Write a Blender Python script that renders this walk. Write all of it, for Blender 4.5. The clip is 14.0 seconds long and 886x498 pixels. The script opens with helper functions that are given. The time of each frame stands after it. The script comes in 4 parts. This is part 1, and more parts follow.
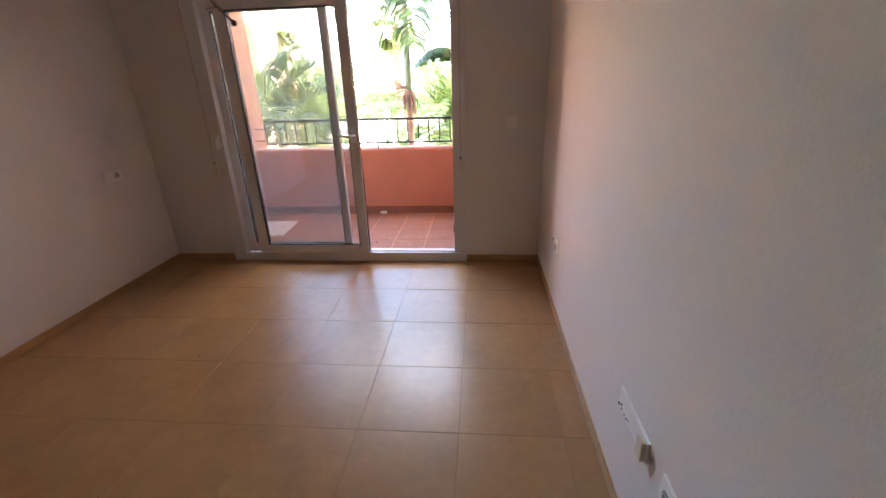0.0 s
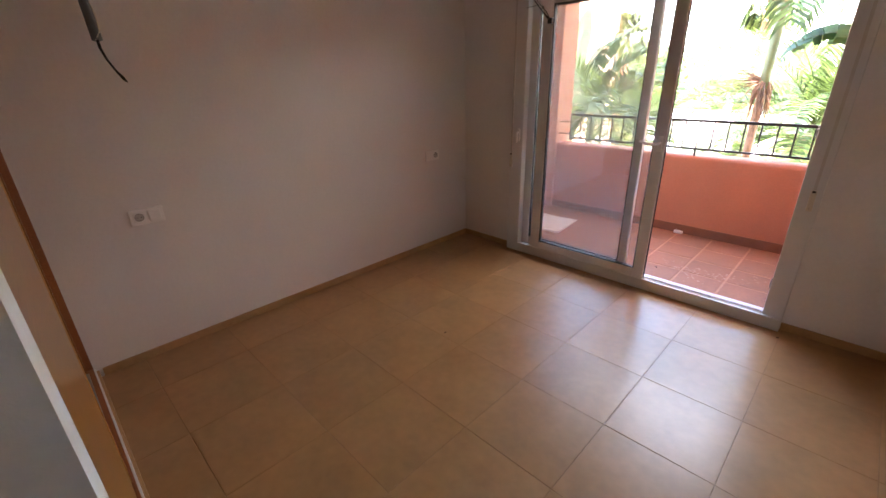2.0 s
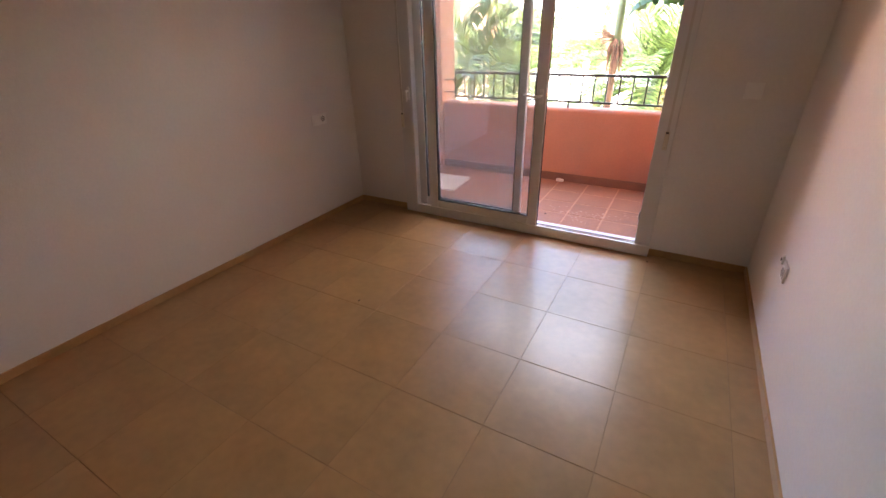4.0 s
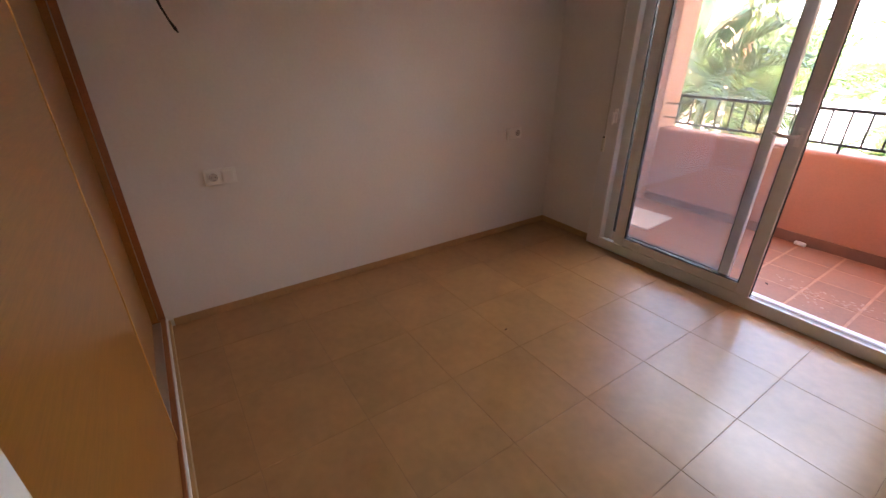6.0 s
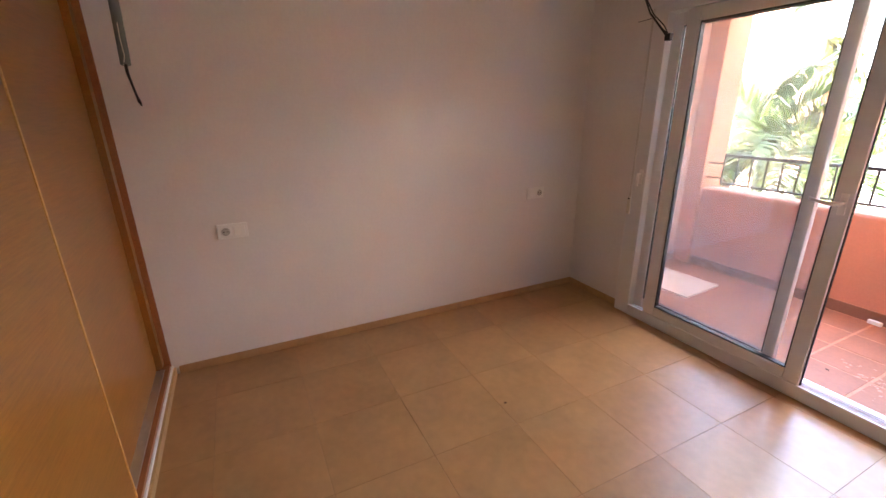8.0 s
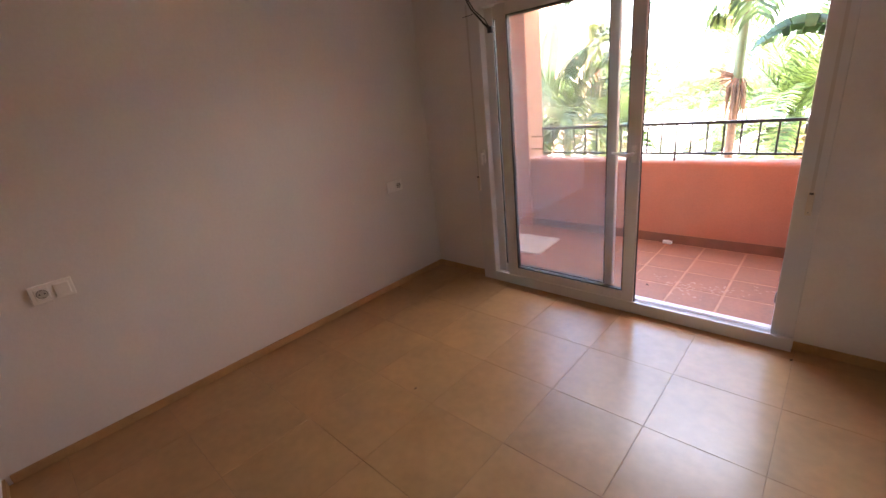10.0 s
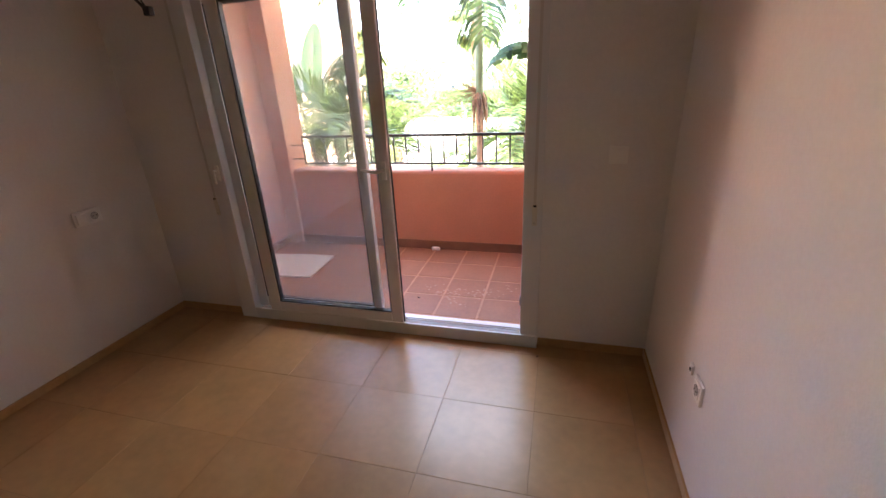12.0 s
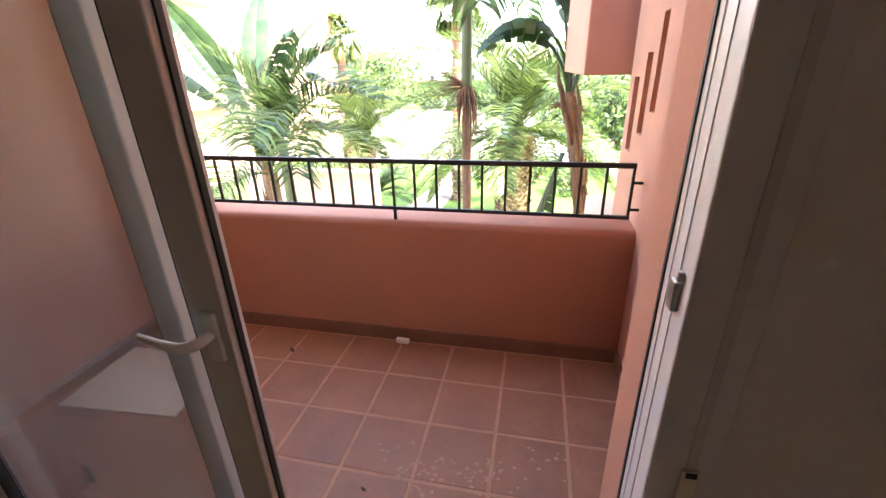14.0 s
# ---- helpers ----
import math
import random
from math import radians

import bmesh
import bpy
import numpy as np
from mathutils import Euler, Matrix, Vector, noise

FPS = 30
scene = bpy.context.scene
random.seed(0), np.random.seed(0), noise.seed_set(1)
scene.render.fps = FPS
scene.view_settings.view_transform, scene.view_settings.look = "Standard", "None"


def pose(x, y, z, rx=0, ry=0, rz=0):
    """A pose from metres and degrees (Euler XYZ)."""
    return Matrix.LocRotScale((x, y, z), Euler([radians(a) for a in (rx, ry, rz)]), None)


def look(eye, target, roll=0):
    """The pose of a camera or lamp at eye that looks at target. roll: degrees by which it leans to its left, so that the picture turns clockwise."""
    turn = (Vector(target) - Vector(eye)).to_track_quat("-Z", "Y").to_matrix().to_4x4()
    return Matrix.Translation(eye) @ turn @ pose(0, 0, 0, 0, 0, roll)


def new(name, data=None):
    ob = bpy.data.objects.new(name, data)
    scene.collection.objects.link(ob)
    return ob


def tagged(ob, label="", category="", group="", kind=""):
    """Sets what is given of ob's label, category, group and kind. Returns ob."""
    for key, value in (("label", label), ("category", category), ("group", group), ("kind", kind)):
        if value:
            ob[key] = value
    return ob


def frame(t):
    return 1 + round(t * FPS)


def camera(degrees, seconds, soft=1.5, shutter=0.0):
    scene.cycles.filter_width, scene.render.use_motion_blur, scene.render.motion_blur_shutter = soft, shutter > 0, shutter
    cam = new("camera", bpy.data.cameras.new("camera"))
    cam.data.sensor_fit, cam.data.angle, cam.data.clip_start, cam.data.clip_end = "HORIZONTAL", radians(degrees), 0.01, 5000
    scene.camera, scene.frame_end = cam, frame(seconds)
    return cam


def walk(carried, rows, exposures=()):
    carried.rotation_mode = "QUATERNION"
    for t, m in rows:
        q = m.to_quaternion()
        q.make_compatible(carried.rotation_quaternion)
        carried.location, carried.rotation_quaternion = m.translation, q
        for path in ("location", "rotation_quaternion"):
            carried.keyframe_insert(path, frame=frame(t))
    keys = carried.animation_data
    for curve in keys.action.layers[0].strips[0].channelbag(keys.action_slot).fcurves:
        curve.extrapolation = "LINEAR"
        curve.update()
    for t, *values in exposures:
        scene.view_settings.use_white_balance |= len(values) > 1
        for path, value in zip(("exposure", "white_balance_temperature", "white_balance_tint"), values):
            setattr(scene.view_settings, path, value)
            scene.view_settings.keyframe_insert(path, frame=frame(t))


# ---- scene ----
cam = camera(92.9, 14.0)
PATH = [
    (0, (0.334, 0.497, 1.415), (0.164, 2.345, 0.67), -1.8),
    (0.5, (0.281, 0.649, 1.429), (-0.073, 2.459, 0.657), -2.3),
    (1, (0.299, 0.762, 1.457), (-0.649, 2.351, 0.698), -2.5),
    (1.5, (0.319, 0.795, 1.48), (-0.982, 2.117, 0.733), -1.1),
    (2, (0.335, 0.803, 1.49), (-0.976, 2.102, 0.719), -1.5),
    (2.5, (0.345, 0.8, 1.482), (-0.906, 2.109, 0.633), -1.5),
    (3, (0.304, 0.757, 1.479), (-0.573, 2.302, 0.56), -1.7),
    (5.5, (0.254, 0.859, 1.416), (-0.73, 2.304, 0.443), 0.9),
    (6, (0.194, 0.968, 1.459), (-1.302, 1.972, 0.59), 0.1),
    (6.5, (0.199, 1.131, 1.495), (-1.52, 1.844, 0.762), -0.0),
    (7, (0.228, 1.26, 1.492), (-1.484, 2.052, 0.827), 0.7),
    (9.5, (0.293, 1.284, 1.457), (-1.357, 2.223, 0.825), -5.5),
    (10, (0.259, 1.168, 1.474), (-1.057, 2.511, 0.792), -6.5),
    (10.5, (0.244, 1.032, 1.48), (-0.656, 2.649, 0.722), -4.9),
    (11, (0.266, 1.059, 1.477), (-0.314, 2.811, 0.708), -4.0),
    (11.5, (0.309, 1.248, 1.471), (-0.213, 3.02, 0.704), -4.5),
    (12, (0.293, 1.608, 1.483), (-0.21, 3.394, 0.736), -2.8),
    (12.5, (0.165, 2.054, 1.467), (-0.281, 3.857, 0.726), -2.7),
    (13, (0.083, 2.482, 1.5), (-0.307, 4.302, 0.768), -3.3),
    (13.5, (-0.01, 2.873, 1.47), (-0.41, 4.686, 0.725), -2.1),
    (14, (-0.082, 3.21, 1.46), (-0.485, 5.004, 0.675), -1.5),
]
EXPOSURES = [
    (0.0, 5.50, 6400, 14), (3.0, 5.63, 6450, 15), (5.5, 5.53, 6850, 15), (6.0, 5.63, 6550, 16), (6.5, 6.23, 6500, 17), (7.0, 6.31, 6450, 18), (9.5, 5.93, 6450, 17),
    (10.5, 5.53, 6450, 16), (11.5, 5.43, 6450, 15), (12.5, 5.03, 6450, 13), (13.5, 4.82, 6500, 10), (14.0, 4.30, 6550, 10),
]
walk(cam, [(t, look(eye, target, roll)) for t, eye, target, roll in PATH], exposures=EXPOSURES)

# ---- light ----
world = bpy.data.worlds.new("sky")
scene.world = world
world.use_nodes = True
_n = world.node_tree.nodes
_l = world.node_tree.links
_sky = _n.new("ShaderNodeTexSky")
_sky.sky_type = "NISHITA"
_sky.sun_disc = False
_sky.sun_elevation = radians(52)
_sky.sun_rotation = radians(110)
_sky.air_density, _sky.dust_density, _sky.ozone_density = 1.0, 2.5, 1.0
_bg = _n["Background"]
_bg.inputs["Strength"].default_value = 0.15
_l.new(_sky.outputs[0], _bg.inputs[0])
sun_data = bpy.data.lights.new("sun", "SUN")
sun_data.energy, sun_data.angle, sun_data.color = 2.0, radians(0.55), (1.0, 0.94, 0.85)
sun = new("sun", sun_data)
sun.matrix_world = look((18, -5, 24), (0, 2, 0))

# added lamp, out of view high in the balcony's opening, boosts the sky's light
sky_data = bpy.data.lights.new("sky_fill", "AREA")
sky_data.shape, sky_data.size, sky_data.size_y = "RECTANGLE", 1.7, 0.5
sky_data.energy, sky_data.color, sky_data.spread = 0.62, (1.0, 0.96, 0.93), radians(130)
sky_lamp = new("sky_fill", sky_data)
sky_lamp.matrix_world = look((-0.75, 5.32, 2.34), (-0.85, 2.0, 1.25))

# ---- materials ----


def material(name, colour, rough=0.6, metal=0.0, vary=0.12, scale=6.0, fine=120.0, bump=0.0, bump_scale=200.0, tint=None, coat=0.0, spec=0.5, per_object=0.0, island=0.0, translucent=0.0, rvary=0.08):
    """Two-scale noise over a base colour, with fine relief."""
    m = bpy.data.materials.new(name)
    m.use_nodes = True
    nt = m.node_tree
    n, l = nt.nodes, nt.links
    b = n["Principled BSDF"]
    tc = n.new("ShaderNodeTexCoord")
    big = n.new("ShaderNodeTexNoise")
    big.inputs["Scale"].default_value = scale
    big.inputs["Detail"].default_value = 6
    small = n.new("ShaderNodeTexNoise")
    small.inputs["Scale"].default_value = fine
    small.inputs["Detail"].default_value = 3
    place = tc.outputs["Object"]
    if per_object:
        info = n.new("ShaderNodeObjectInfo")
        far = n.new("ShaderNodeVectorMath")
        far.operation = "MULTIPLY_ADD"
        far.inputs[1].default_value = (37.0, 53.0, 19.0)
        l.new(info.outputs["Random"], far.inputs[0])
        l.new(place, far.inputs[2])
        place = far.outputs[0]
    l.new(place, big.inputs["Vector"])
    l.new(place, small.inputs["Vector"])
    both = n.new("ShaderNodeMath")
    both.operation = "MULTIPLY_ADD"
    both.inputs[1].default_value = 0.65
    half = n.new("ShaderNodeMath")
    half.operation = "MULTIPLY"
    half.inputs[1].default_value = 0.35
    l.new(big.outputs["Fac"], both.inputs[0])
    l.new(small.outputs["Fac"], half.inputs[0])
    l.new(half.outputs[0], both.inputs[2])
    value = both.outputs[0]
    if per_object or island:
        extra = n.new("ShaderNodeObjectInfo" if per_object else "ShaderNodeNewGeometry")
        sock = extra.outputs["Random"] if per_object else extra.outputs["Random Per Island"]
        mul = n.new("ShaderNodeMath")
        mul.operation = "MULTIPLY_ADD"
        mul.inputs[1].default_value = per_object or island
        add = n.new("ShaderNodeMath")
        add.operation = "SUBTRACT"
        add.inputs[1].default_value = (per_object or island) / 2
        l.new(sock, mul.inputs[0])
        l.new(value, mul.inputs[2])
        l.new(mul.outputs[0], add.inputs[0])
        value = add.outputs[0]
    ramp = n.new("ShaderNodeValToRGB")
    lo = [c * (1 - vary * 1.6) for c in colour]
    hi = [min(1.0, c * (1 + vary * 1.2)) for c in (tint or colour)]
    ramp.color_ramp.elements[0].position, ramp.color_ramp.elements[1].position = 0.28, 0.72
    ramp.color_ramp.elements[0].color, ramp.color_ramp.elements[1].color = (*lo, 1), (*hi, 1)
    l.new(value, ramp.inputs[0])
    l.new(ramp.outputs[0], b.inputs["Base Color"])
    b.inputs["Metallic"].default_value = metal
    b.inputs["Specular IOR Level"].default_value = spec
    b.inputs["Coat Weight"].default_value = coat
    b.inputs["Coat Roughness"].default_value = 0.12
    rr = n.new("ShaderNodeMapRange")
    rr.inputs["To Min"].default_value, rr.inputs["To Max"].default_value = max(0.02, rough - rvary), min(1, rough + rvary)
    l.new(big.outputs["Fac"], rr.inputs["Value"])
    l.new(rr.outputs[0], b.inputs["Roughness"])
    if bump:
        bn = n.new("ShaderNodeTexNoise")
        bn.inputs["Scale"].default_value = bump_scale
        bn.inputs["Detail"].default_value = 4
        l.new(tc.outputs["Object"], bn.inputs["Vector"])
        bp = n.new("ShaderNodeBump")
        bp.inputs["Strength"].default_value = bump
        bp.inputs["Distance"].default_value = 0.004
        l.new(bn.outputs["Fac"], bp.inputs["Height"])
        l.new(bp.outputs[0], b.inputs["Normal"])
    if translucent:
        tr = n.new("ShaderNodeBsdfTranslucent")
        mix = n.new("ShaderNodeMixShader")
        mix.inputs[0].default_value = translucent
        l.new(ramp.outputs[0], tr.inputs[0])
        l.new(b.outputs[0], mix.inputs[1])
        l.new(tr.outputs[0], mix.inputs[2])
        l.new(mix.outputs[0], n["Material Output"].inputs[0])
    return m


def wood_material(name, colour, rough, coat, along=(1.0, 14.0, 1.0), dark=0.62):
    """Grain stretched along one axis: fine streaks over broad cathedral bands."""
    m = bpy.data.materials.new(name)
    m.use_nodes = True
    nt = m.node_tree
    n, l = nt.nodes, nt.links
    b = n["Principled BSDF"]
    tc = n.new("ShaderNodeTexCoord")
    mp = n.new("ShaderNodeMapping")
    mp.inputs["Scale"].default_value = along
    l.new(tc.outputs["Object"], mp.inputs[0])
    streak = n.new("ShaderNodeTexNoise")
    streak.inputs["Scale"].default_value = 9
    streak.inputs["Detail"].default_value = 8
    streak.inputs["Distortion"].default_value = 0.6
    l.new(mp.outputs[0], streak.inputs["Vector"])
    fine = n.new("ShaderNodeTexNoise")
    fine.inputs["Scale"].default_value = 60
    fine.inputs["Detail"].default_value = 4
    l.new(mp.outputs[0], fine.inputs["Vector"])
    mix = n.new("ShaderNodeMath")
    mix.operation = "MULTIPLY_ADD"
    mix.inputs[1].default_value = 0.4
    sc = n.new("ShaderNodeMath")
    sc.operation = "MULTIPLY"
    sc.inputs[1].default_value = 0.6
    l.new(streak.outputs["Fac"], sc.inputs[0])
    l.new(fine.outputs["Fac"], mix.inputs[0])
    l.new(sc.outputs[0], mix.inputs[2])
    ramp = n.new("ShaderNodeValToRGB")
    ramp.color_ramp.elements[0].position, ramp.color_ramp.elements[1].position = 0.32, 0.68
    ramp.color_ramp.elements[0].color = (*[c * dark for c in colour], 1)
    ramp.color_ramp.elements[1].color = (*[min(1, c * 1.18) for c in colour], 1)
    l.new(mix.outputs[0], ramp.inputs[0])
    l.new(ramp.outputs[0], b.inputs["Base Color"])
    b.inputs["Roughness"].default_value = rough
    b.inputs["Coat Weight"].default_value = coat
    b.inputs["Coat Roughness"].default_value = 0.18
    bp = n.new("ShaderNodeBump")
    bp.inputs["Strength"].default_value = 0.12
    bp.inputs["Distance"].default_value = 0.001
    l.new(mix.outputs[0], bp.inputs["Height"])
    l.new(bp.outputs[0], b.inputs["Normal"])
    return m


def glass_material(name, dirt):
    """A clear pane with a thin film of dust."""
    m = bpy.data.materials.new(name)
    m.use_nodes = True
    n, l = m.node_tree.nodes, m.node_tree.links
    b = n["Principled BSDF"]
    out = n["Material Output"]
    clear = n.new("ShaderNodeBsdfTransparent")
    clear.inputs[0].default_value = (0.86, 0.85, 0.83, 1)
    gloss = n.new("ShaderNodeBsdfGlossy")
    gloss.inputs["Roughness"].default_value = 0.02
    fres = n.new("ShaderNodeLayerWeight")
    power = n.new("ShaderNodeMath")
    power.operation = "POWER"
    power.inputs[1].default_value = 4.0
    l.new(fres.outputs["Facing"], power.inputs[0])
    gl = n.new("ShaderNodeMapRange")
    gl.inputs["To Min"].default_value, gl.inputs["To Max"].default_value = 0.04, 0.85
    l.new(power.outputs[0], gl.inputs["Value"])
    m1 = n.new("ShaderNodeMixShader")
    l.new(gl.outputs[0], m1.inputs[0])
    l.new(clear.outputs[0], m1.inputs[1])
    l.new(gloss.outputs[0], m1.inputs[2])
    film = n.new("ShaderNodeBsdfDiffuse")
    film.inputs[0].default_value = (0.80, 0.79, 0.77, 1)
    film_t = n.new("ShaderNodeBsdfTranslucent")
    film_t.inputs[0].default_value = (0.80, 0.79, 0.77, 1)
    m0 = n.new("ShaderNodeMixShader")
    m0.inputs[0].default_value = 0.6
    l.new(film.outputs[0], m0.inputs[1])
    l.new(film_t.outputs[0], m0.inputs[2])
    tc = n.new("ShaderNodeTexCoord")
    no = n.new("ShaderNodeTexNoise")
    no.inputs["Scale"].default_value = 2.2
    no.inputs["Detail"].default_value = 6
    l.new(tc.outputs["Object"], no.inputs["Vector"])
    mr = n.new("ShaderNodeMapRange")
    mr.inputs["From Min"].default_value, mr.inputs["From Max"].default_value = 0.3, 0.75
    mr.inputs["To Min"].default_value, mr.inputs["To Max"].default_value = dirt * 0.55, dirt * 1.45
    l.new(no.outputs["Fac"], mr.inputs["Value"])
    m2 = n.new("ShaderNodeMixShader")
    l.new(mr.outputs[0], m2.inputs[0])
    l.new(m1.outputs[0], m2.inputs[1])
    l.new(m0.outputs[0], m2.inputs[2])
    l.new(m2.outputs[0], out.inputs[0])
    n.remove(b)
    return m


M_PAINT = material("white_wall_paint", (0.82, 0.785, 0.76), 0.75, vary=0.04, scale=1.6, fine=60, bump=0.24, bump_scale=150)
M_CEIL = material("ceiling_paint", (0.78, 0.76, 0.73), 0.85, vary=0.03, scale=1.5)
M_TILE = material("beige_floor_tile", (0.42, 0.24, 0.10), 0.30, vary=0.13, scale=3.0, fine=22, bump=0.05, bump_scale=30, per_object=0.035, spec=0.45, rvary=0.02)
M_GROUT = material("floor_grout", (0.31, 0.175, 0.078), 0.8, vary=0.15, scale=8)
M_SKIRT = material("beige_skirting_tile", (0.48, 0.29, 0.125), 0.35, vary=0.10, scale=5, fine=40, per_object=0.08)
M_STUCCO = material("terracotta_stucco", (0.56, 0.275, 0.18), 0.9, vary=0.07, scale=2.0, fine=70, bump=0.22, bump_scale=260)
M_STUCCO_PALE = material("pale_salmon_stucco", (0.80, 0.50, 0.36), 0.9, vary=0.05, scale=1.2, fine=40, bump=0.2, bump_scale=120)
M_BTILE = material("terracotta_floor_tile", (0.31, 0.13, 0.062), 0.55, vary=0.16, scale=5, fine=45, bump=0.15, bump_scale=60, per_object=0.16)
M_BGROUT = material("pale_balcony_grout", (0.47, 0.245, 0.145), 0.9, vary=0.14, scale=12)
M_BSKIRT = material("brown_balcony_skirting", (0.23, 0.115, 0.07), 0.6, vary=0.12, scale=8)
M_ALU = material("white_lacquered_aluminium", (0.76, 0.75, 0.74), 0.42, vary=0.02, scale=3, spec=0.4)
M_TRACK = material("bare_aluminium", (0.62, 0.62, 0.63), 0.35, metal=0.9, vary=0.06, scale=30)
M_CHANNEL = material("grey_channel", (0.33, 0.30, 0.27), 0.6, vary=0.2, scale=20)
M_GASKET = material("black_rubber_gasket", (0.02, 0.02, 0.022), 0.6, vary=0.1)
M_WOOD = wood_material("varnished_oak_panel", (0.30, 0.118, 0.020), 0.30, 0.35, along=(1.0, 14.0, 14.0), dark=0.78)
M_WOOD_EDGE = wood_material("pale_oak_edge", (0.62, 0.36, 0.13), 0.4, 0.2, along=(1.0, 14.0, 14.0), dark=0.78)
M_WOOD_DARK = wood_material("red_brown_oak_jamb", (0.33, 0.12, 0.04), 0.35, 0.35, along=(1.0, 14.0, 14.0), dark=0.78)
M_PLASTIC = material("white_plastic", (0.90, 0.88, 0.85), 0.3, vary=0.02)
M_PLASTIC_OLD = material("cream_plastic", (0.72, 0.66, 0.55), 0.4, vary=0.03)
M_WELL = material("grey_shaded_socket_well", (0.50, 0.48, 0.45), 0.5, vary=0.05)
M_STRAP = material("grey_strap", (0.66, 0.63, 0.59), 0.85, vary=0.08, fine=300)
M_RIM = material("grey_shadow_gap", (0.10, 0.095, 0.09), 0.7, vary=0.05)
M_DARK = material("dark_hole", (0.015, 0.013, 0.012), 0.7, vary=0.1)
M_CONDUIT = material("grey_conduit", (0.16, 0.17, 0.16), 0.55, vary=0.08)
M_WIRE = material("black_wire", (0.02, 0.02, 0.02), 0.45, vary=0.1)
M_IRON = material("dark_wrought_iron", (0.025, 0.02, 0.02), 0.5, vary=0.3, scale=30, bump=0.3, bump_scale=150)
M_BOARD = material("pale_board", (0.74, 0.68, 0.56), 0.6, vary=0.06, scale=4, fine=40)
M_WHITE = material("white_card", (0.85, 0.85, 0.83), 0.6, vary=0.04)
M_STAIN = material("dried_paint_stain", (0.45, 0.265, 0.175), 0.8, vary=0.12, scale=20)
M_DEBRIS = material("dry_leaf", (0.06, 0.03, 0.02), 0.8, vary=0.3)
M_GLASS = glass_material("dusty_glass", 0.036)
M_LAWN = material("lawn", (0.055, 0.12, 0.015), 0.95, vary=0.25, scale=0.5, fine=30, bump=0.6, bump_scale=40, tint=(0.085, 0.155, 0.022))
M_PATH = material("pale_path", (0.36, 0.29, 0.23), 0.9, vary=0.10, scale=2, fine=30)
M_PAVE = material("pale_paving", (0.36, 0.32, 0.28), 0.9, vary=0.12, scale=0.4, fine=6)
M_LEAF = material("palm_leaf", (0.045, 0.085, 0.028), 0.42, vary=0.35, scale=2, fine=20, tint=(0.08, 0.125, 0.04), island=0.5, translucent=0.4)
# lighter, yellower palm leaf: the sunlit look is put into the colour
M_LEAF_Y = material("sunlit_palm_leaf", (0.06, 0.10, 0.022), 0.45, vary=0.35, scale=2, fine=20, tint=(0.115, 0.155, 0.04), island=0.5, translucent=0.4)
M_LEAF_B = material("broad_leaf", (0.03, 0.06, 0.026), 0.4, vary=0.25, scale=1.5, fine=12, tint=(0.05, 0.085, 0.03), island=0.3, translucent=0.25)
M_SHRUB = material("shrub_leaf", (0.045, 0.09, 0.018), 0.6, vary=0.35, scale=1.5, fine=10, tint=(0.09, 0.14, 0.03), island=0.6, translucent=0.3)
M_DRY = material("dry_brown_fibre", (0.16, 0.08, 0.042), 0.9, vary=0.35, scale=4, fine=40, island=0.4)
M_BARK = material("ringed_brown_trunk", (0.19, 0.10, 0.06), 0.85, vary=0.3, scale=4, fine=30, bump=0.6, bump_scale=30)
M_BARK_PALE = material("pale_palm_bark", (0.25, 0.17, 0.10), 0.9, vary=0.35, scale=6, fine=30, bump=0.8, bump_scale=20, island=0.5)
M_SHAFT = material("green_crownshaft", (0.09, 0.10, 0.035), 0.5, vary=0.15, scale=3, fine=14)
M_ROOF = material("clay_roof_tile", (0.50, 0.27, 0.17), 0.85, vary=0.2, scale=5, fine=30, island=0.3, per_object=0.25)
M_WHITEWALL = material("far_white_wall", (0.76, 0.72, 0.66), 0.9, vary=0.05, scale=0.6)
M_PANE = material("dark_window_pane", (0.04, 0.05, 0.06), 0.12, vary=0.1)
M_STEEL = material("steel_bolt", (0.35, 0.34, 0.33), 0.4, metal=0.8, vary=0.1)

# ---- mesh helpers ----


def box(x0, x1, y0, y1, z0, z1, bevel=0.0, bm=None):
    """A box added to bm, with its edges rounded where bevel is given."""
    own = bmesh.new()
    r = bmesh.ops.create_cube(own, size=1.0)
    for v in r["verts"]:
        v.co = Vector((x0 + (v.co.x + 0.5) * (x1 - x0), y0 + (v.co.y + 0.5) * (y1 - y0), z0 + (v.co.z + 0.5) * (z1 - z0)))
    if bevel:
        bmesh.ops.bevel(own, geom=own.edges[:], offset=bevel, segments=2, affect="EDGES", profile=0.5)
    if bm is None:
        return own
    me = bpy.data.meshes.new("tmp")
    own.to_mesh(me)
    bm.from_mesh(me)
    bpy.data.meshes.remove(me)
    own.free()
    return bm


